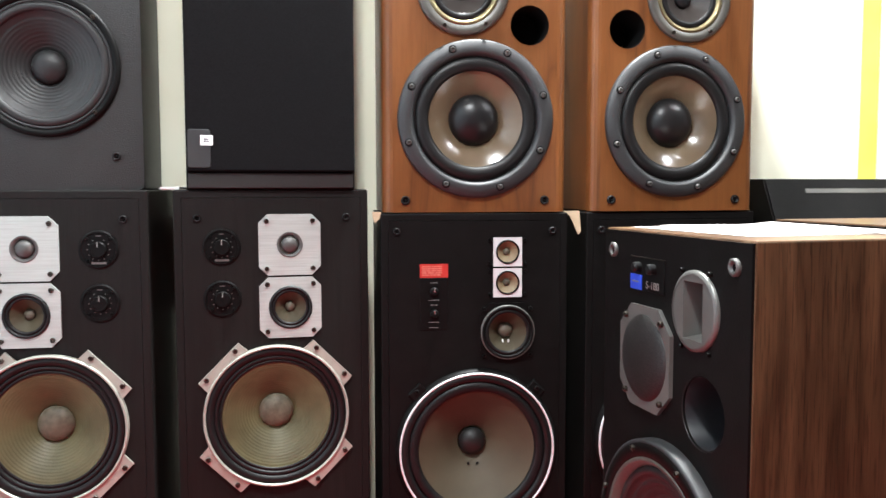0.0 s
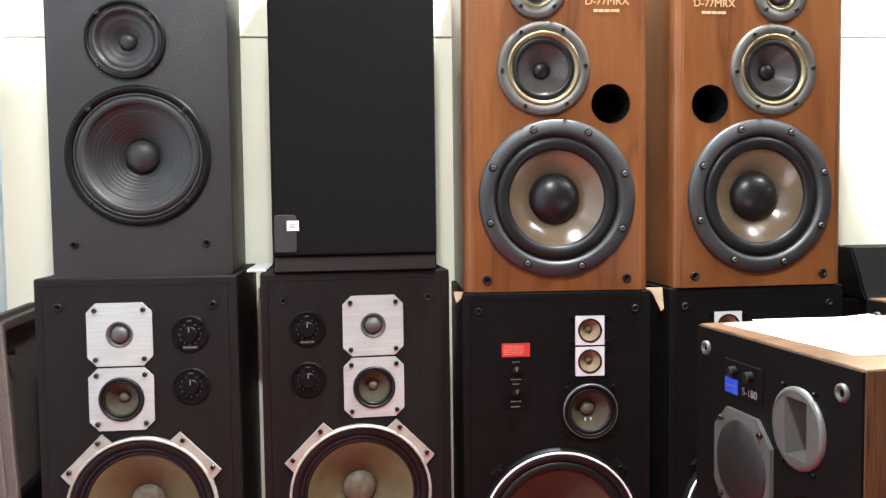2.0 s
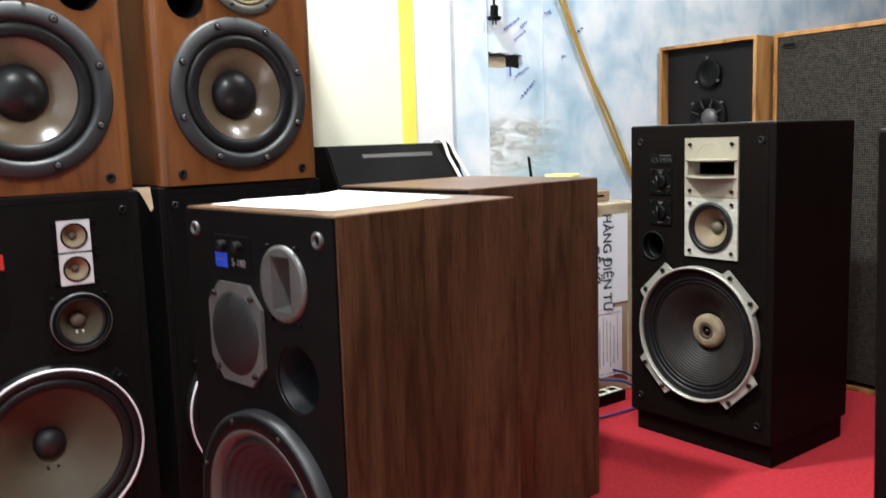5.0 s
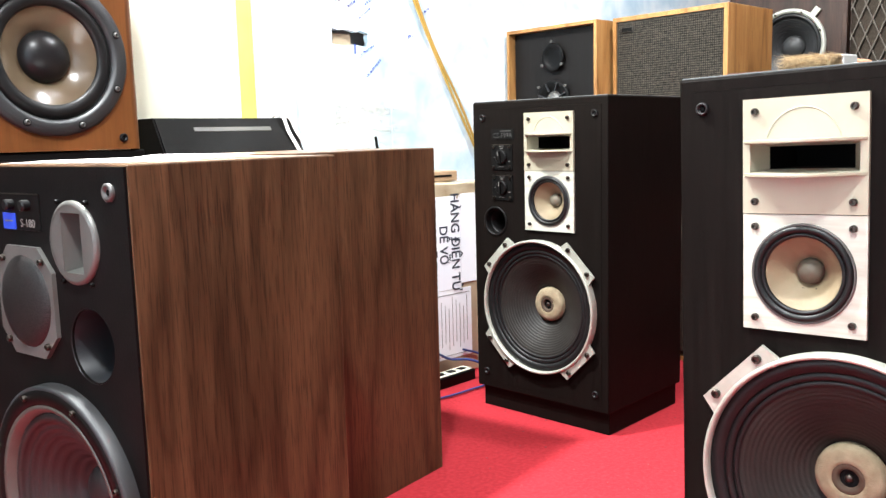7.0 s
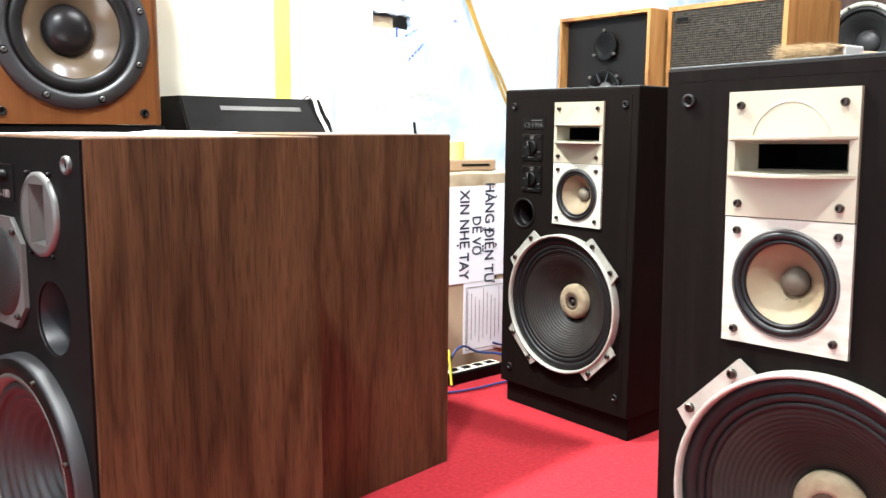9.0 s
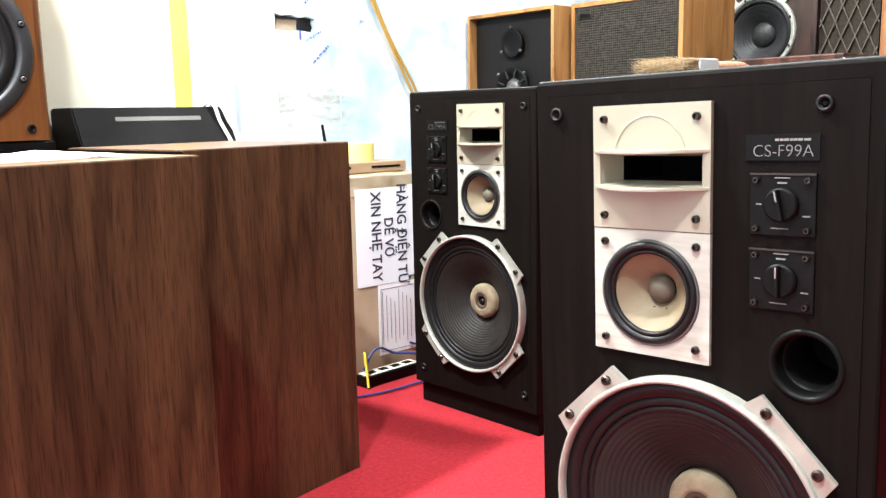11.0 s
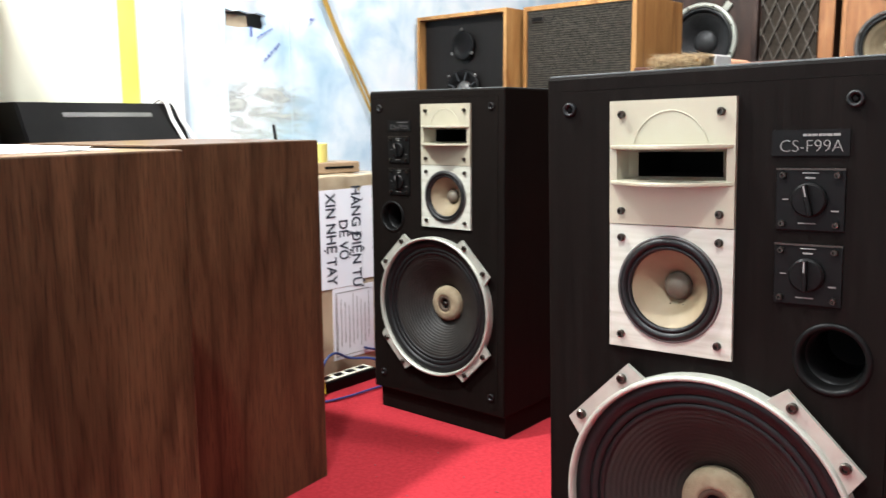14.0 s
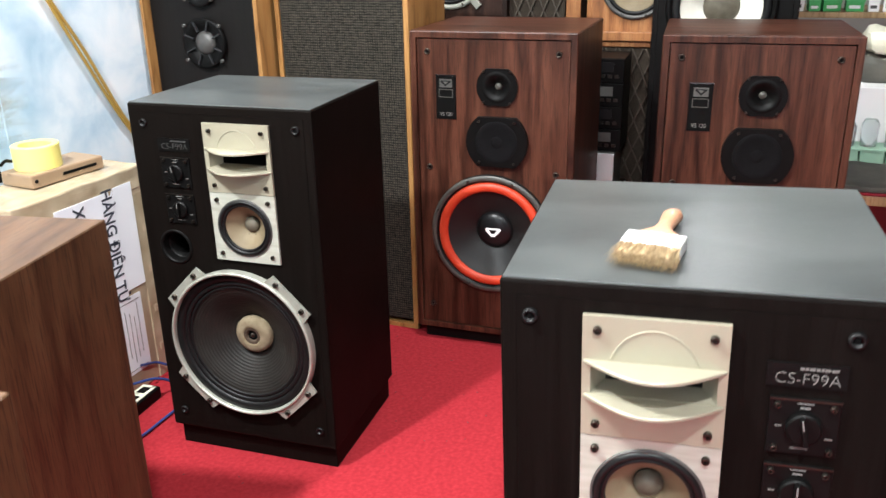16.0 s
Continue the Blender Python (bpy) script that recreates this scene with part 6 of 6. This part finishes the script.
for k, (da, dz) in enumerate(((0.0, 0.0), (0.014, 0.006))):
    tagged(tube(on_wall([(0.16 + da, 2.3), (0.185 + da, 1.75), (0.225 + da, 1.50), (0.275 + da * (1.8 if k else 1), 1.36), (0.345 + da, 1.225), (0.43 + da * 0.6, 1.07), (0.53 + da * 1.5, 0.90), (0.64 + da, 0.72), (0.78 + da, 0.50), (0.84 + da, 0.2), (0.85 + da, 0.012)]), 0.0048, "wall_cable", CABLE_YELLOW), "brownish yellow cable slung down the blue wall", "cable", "yellow cables on the wall")
plug = root("hanging_plug", "black mains plug hanging from a black cord", "plug", ROOM @ pose(0.014, -0.02, 0))
tube([(0, 0, 2.9), (0.002, 0, 2.0), (0.0, 0, 1.32), (0.002, 0, 1.245)], 0.004, "cord", BLACK, plug)
part("plug_head", merge(box(-0.009, 0.013, -0.009, 0.009, 1.215, 1.25, 0.004), box(-0.018, 0.022, -0.012, 0.012, 1.203, 1.217, 0.004)), BLACK, plug)
part("prong", box(-0.006, -0.002, -0.002, 0.002, 1.190, 1.204), STEEL, plug)
part("prong", box(0.006, 0.010, -0.002, 0.002, 1.190, 1.204), STEEL, plug)
ob = tagged(part("pen_note", box(0.085, 0.092, -0.0085, -0.0078, 1.035, 1.066), BLUE_INK), "short blue pen stroke under the hole", "handwriting", "pen notes on the wall")
ob.matrix_world = ROOM

def film_of_plaster():
    """Thin plaster, dragged across in long broken strokes and thinning out to nothing at its edges."""
    m = mat("smeared_plaster", (0.40, 0.41, 0.38), 0.75, 0, 0.2)
    nt = m.node_tree
    b = nt.nodes["Principled BSDF"]
    drag = nt.nodes.new("ShaderNodeTexNoise")
    drag.inputs["Scale"].default_value, drag.inputs["Detail"].default_value, drag.inputs["Distortion"].default_value = 5.0, 10, 0.8
    nt.links.new(coords(nt, (1.6, 1, 5.5)), drag.inputs["Vector"])
    tone = ramp(nt, [(0.35, (0.36, 0.38, 0.36)), (0.65, (0.62, 0.64, 0.61))])
    nt.links.new(drag.outputs["Fac"], tone.inputs["Fac"])
    nt.links.new(tone.outputs["Color"], b.inputs["Base Color"])
    thick = ramp(nt, [(0.38, (0.0, 0.0, 0.0)), (0.52, (0.30, 0.30, 0.30)), (0.66, (0.95, 0.95, 0.95))])
    nt.links.new(drag.outputs["Fac"], thick.inputs["Fac"])
    span = nt.nodes.new("ShaderNodeTexCoord")
    sep = nt.nodes.new("ShaderNodeSeparateXYZ")
    nt.links.new(span.outputs["Generated"], sep.inputs[0])
    fade = thick.outputs["Color"]
    for axis, stops in (("X", [(0.0, (1, 1, 1)), (0.55, (0.9, 0.9, 0.9)), (1.0, (0, 0, 0))]), ("Z", [(0.0, (0, 0, 0)), (0.35, (0.55, 0.55, 0.55)), (0.78, (1, 1, 1)), (1.0, (0, 0, 0))])):
        r = ramp(nt, stops)
        nt.links.new(sep.outputs[axis], r.inputs["Fac"])
        mul = nt.nodes.new("ShaderNodeMixRGB")
        mul.blend_type, mul.inputs[0].default_value = "MULTIPLY", 1.0
        nt.links.new(fade, mul.inputs[1])
        nt.links.new(r.outputs["Color"], mul.inputs[2])
        fade = mul.outputs[0]
    nt.links.new(fade, b.inputs["Alpha"])
    return m


smear = tagged(part("plaster_smear", box(0.003, 0.34, -0.0012, -0.0004, 0.69, 0.92), film_of_plaster()), "grey trowelled plaster smear on the blue wall panel", "stain")
smear.matrix_world = ROOM

# slanted black receiver on a black cabinet behind the walnut pair
rec_m = pose(0.955, 2.11, 0, 0, 0, 13)
cab = root("floor_speaker", "plain black speaker cabinet hidden behind the walnut pair", "loudspeaker", rec_m)
part("cabinet", box(-0.215, 0.215, 0.0, 0.17, 0, 0.715, 0.004), BLACK_VINYL, cab)
rec = root("centre_speaker", "slanted black centre speaker with a dull metal strip", "loudspeaker", rec_m)
bm = bmesh.new()
prof = [(-0.03, 0.7155), (0.16, 0.7155), (0.16, 0.832), (0.035, 0.832), (-0.02, 0.73)]
f = bm.faces.new([bm.verts.new((-0.21, y, z)) for y, z in prof])
e = bmesh.ops.extrude_face_region(bm, geom=[f])
for v in e["geom"]:
    if isinstance(v, bmesh.types.BMVert):
        v.co.x = 0.205
bmesh.ops.recalc_face_normals(bm, faces=bm.faces[:])
bmesh.ops.bevel(bm, geom=bm.edges[:], offset=0.004, segments=2, affect="EDGES")
part("case", bm, BLACK_PANEL, rec)
sl = box(-0.11, 0.12, -0.002, 0.0, -0.006, 0.006, 0.0005)
bmesh.ops.transform(sl, matrix=pose(0, 0.0205, 0.803, -28.5, 0, 0), verts=sl.verts)
part("metal_strip", sl, DARK_FRAME_MID, rec, "dull metal strip")
for k, dx in enumerate((0.0, 0.018)):
    tagged(tube([rec_m @ Vector((0.150 + dx, 0.06, 0.833)), rec_m @ Vector((0.158 + dx, 0.03, 0.842)), rec_m @ Vector((0.17 + dx * 1.5, 0.005, 0.79)), rec_m @ Vector((0.185 + dx * 1.7, -0.022, 0.735)), rec_m @ Vector((0.19 + dx * 1.7, -0.04, 0.70))], 0.005, "white_cord", CABLE_WHITE), "white cord draped over the slanted black speaker", "cable", "white cords")

# papers on the walnut speaker
PAP = pose(0.367, 1.267, 0.7462, 0, 0, -70.2)
for k, (x, y, turn, wd, ln_) in enumerate([(-0.035, 0.175, 3, 0.30, 0.27), (-0.045, 0.19, -5, 0.297, 0.21)]):
    bm = bmesh.new()
    bmesh.ops.create_grid(bm, x_segments=18, y_segments=18, size=0.5)
    for v in bm.verts:
        v.co.x, v.co.y = v.co.x * wd, v.co.y * ln_
        v.co.z = 0.0003 + 0.0004 * k + 0.0004 * (noise.noise(Vector((v.co.x * 9, v.co.y * 9, k))) + 0.5) + 0.018 * max(0.0, v.co.y / ln_ - 0.28) * k
    e = bmesh.ops.extrude_face_region(bm, geom=bm.faces[:])
    for v in e["geom"]:
        if isinstance(v, bmesh.types.BMVert):
            v.co.z += 0.0004
    bmesh.ops.recalc_face_normals(bm, faces=bm.faces[:])
    ob = tagged(part("paper_sheet", bm, WHITE), "white paper sheet lying on the walnut speaker", "paper", "papers on the walnut speaker")
    ob.matrix_world = PAP @ pose(x, y, 0.0004 * k, 0, 0, turn)

# leaning grille frame left of the row
GR = pose(-0.766, 1.588, 0, 0, 0, 13.6)
gr = root("speaker_grille", "loose brown cloth grille frame leaning beside the black speaker", "grille", GR @ pose(-0.205, 0.0, 0.0, 0, -3.0, 4))
part("cloth_panel", slab([(-0.058, 0.0), (-0.036, 0.0), (-0.036, 0.735), (-0.052, 0.735), (-0.058, 0.715)], -0.005, 0.30, 0.004), BROWN_CLOTH, gr)
part("frame_edge", box(-0.036, -0.016, 0.0, 0.022, 0.0, 0.725, 0.002), BROWN_CLOTH, gr)
part("frame_edge", box(-0.036, -0.018, 0.0, 0.30, 0.705, 0.725, 0.002), BROWN_CLOTH, gr)
part("frame_bar", box(-0.036, -0.018, 0.0, 0.30, 0.34, 0.37, 0.002), BLACK, gr)
for z in (0.66, 0.28):
    part("peg", lathe([(0.006, 0.0), (0.006, -0.02), (0, -0.02)], 0, 0, 12), BLACK, gr).matrix_local = pose(-0.03, 0.05, z, 0, 0, 90)
# white strip lying between the two row speakers' tops
tagged(part("foam_strip", box(-0.02, 0.02, 0.0, 0.20, 0.0, 0.006, 0.002), WHITE), "thin white foam strip bridging two speakers", "packing").matrix_world = pose(-0.557, 1.70, 0.8095, 0, 0, 14)

# paint brush on the near horn speaker
br = root("paint_brush", "flat paint brush with fair bristles and wooden handle", "brush", pose(1.173, 0.657, 0.8425, 0, 0, 4.5))
br.scale = (0.84, 0.76, 0.9)
rng = random.Random(11)
verts, faces = [], []
for k in range(900):
    y, z = rng.uniform(-0.044, 0.044), rng.uniform(0.002, 0.019)
    l = rng.uniform(0.040, 0.066)
    dy, dz, r = rng.uniform(-0.012, 0.012), rng.uniform(-0.005, 0.006), 0.0007
    n = len(verts)
    verts += [(0.05, y - r, z), (0.05, y + r, z), (0.05, y, z + r), (0.05 - l, y + dy, max(0.001, z + dz))]
    faces += [(n, n + 1, n + 3), (n + 1, n + 2, n + 3), (n + 2, n, n + 3)]
me = bpy.data.meshes.new("bristles")
me.from_pydata(verts, [], faces)
me.materials.append(BRISTLE)
hb = new("bristles", me)
hb.parent = br
hb["label"] = "dense fair hog bristles"
part("bristle_core", box(0.014, 0.05, -0.041, 0.041, 0.002, 0.017, 0.004), BRISTLE, br)
part("ferrule", box(0.046, 0.092, -0.045, 0.045, 0.0005, 0.020, 0.003), FERRULE, br, "pale tin ferrule")
bm = bmesh.new()
secs = [(0.088, 0.042, 0.008), (0.105, 0.034, 0.009), (0.125, 0.017, 0.009), (0.145, 0.012, 0.009), (0.17, 0.014, 0.010), (0.20, 0.017, 0.010), (0.215, 0.012, 0.007), (0.219, 0.004, 0.003)]
rings = []
for x, a, b in secs:
    rings.append([bm.verts.new((x, a * math.cos(2 * math.pi * k / 16), 0.0105 + b * math.sin(2 * math.pi * k / 16))) for k in range(16)])
for p, q in zip(rings, rings[1:]):
    for k in range(16):
        bm.faces.new((p[k], p[(k + 1) % 16], q[(k + 1) % 16], q[k]))
bm.faces.new(rings[0])
bm.faces.new(rings[-1])
bmesh.ops.recalc_face_normals(bm, faces=bm.faces[:])
part("handle", bm, HANDLE, br, "smooth reddish wooden handle", smooth=True)

# torn cardboard packing caught under the cherry pair
def cardboard_scrap(m, pts, label):
    bm = bmesh.new()
    f = bm.faces.new([bm.verts.new((x, 0.0, z)) for x, z in pts])
    e = bmesh.ops.extrude_face_region(bm, geom=[f])
    for v in e["geom"]:
        if isinstance(v, bmesh.types.BMVert):
            v.co.y = 0.002
    bmesh.ops.recalc_face_normals(bm, faces=bm.faces[:])
    ob = tagged(part("cardboard_scrap", bm, CARTON), label, "cardboard", "torn packing under the cherry pair")
    ob.matrix_world = m
    return ob


cardboard_scrap(pose(0.064, 1.806, 0.0, 0, 0, 11.5) @ pose(0.206, 0.02, 0.762), [(-0.012, 0.0), (0.026, 0.0), (0.030, -0.045), (0.024, -0.052), (0.014, -0.030), (0.004, -0.010)], "torn brown cardboard hanging between two black speakers")
cardboard_scrap(pose(0.064, 1.806, 0.0, 0, 0, 11.5) @ pose(-0.218, 0.01, 0.762), [(0.0, 0.0), (0.020, 0.0), (0.016, -0.014), (0.006, -0.024), (0.001, -0.010)], "small torn cardboard corner beside a black speaker")

# crumbs and lint trodden into the carpet
rng = random.Random(31)
crumbs = []
for k in range(110):
    x, y = rng.uniform(1.25, 2.35), rng.uniform(0.85, 2.02)
    crumb = box(-0.5, 0.5, -0.5, 0.5, 0, 1, 0.18, 1)
    bmesh.ops.transform(crumb, matrix=pose(x, y, 0.0, 0, 0, rng.uniform(0, 180)) @ Matrix.Diagonal((rng.uniform(0.0015, 0.0055), rng.uniform(0.001, 0.003), 0.0012, 1)), verts=crumb.verts)
    crumbs.append(crumb)
tagged(part("carpet_crumbs", merge(*crumbs), DARK_WOOD), "dark crumbs and lint scattered over the red carpet", "crumbs", kind="stuff")
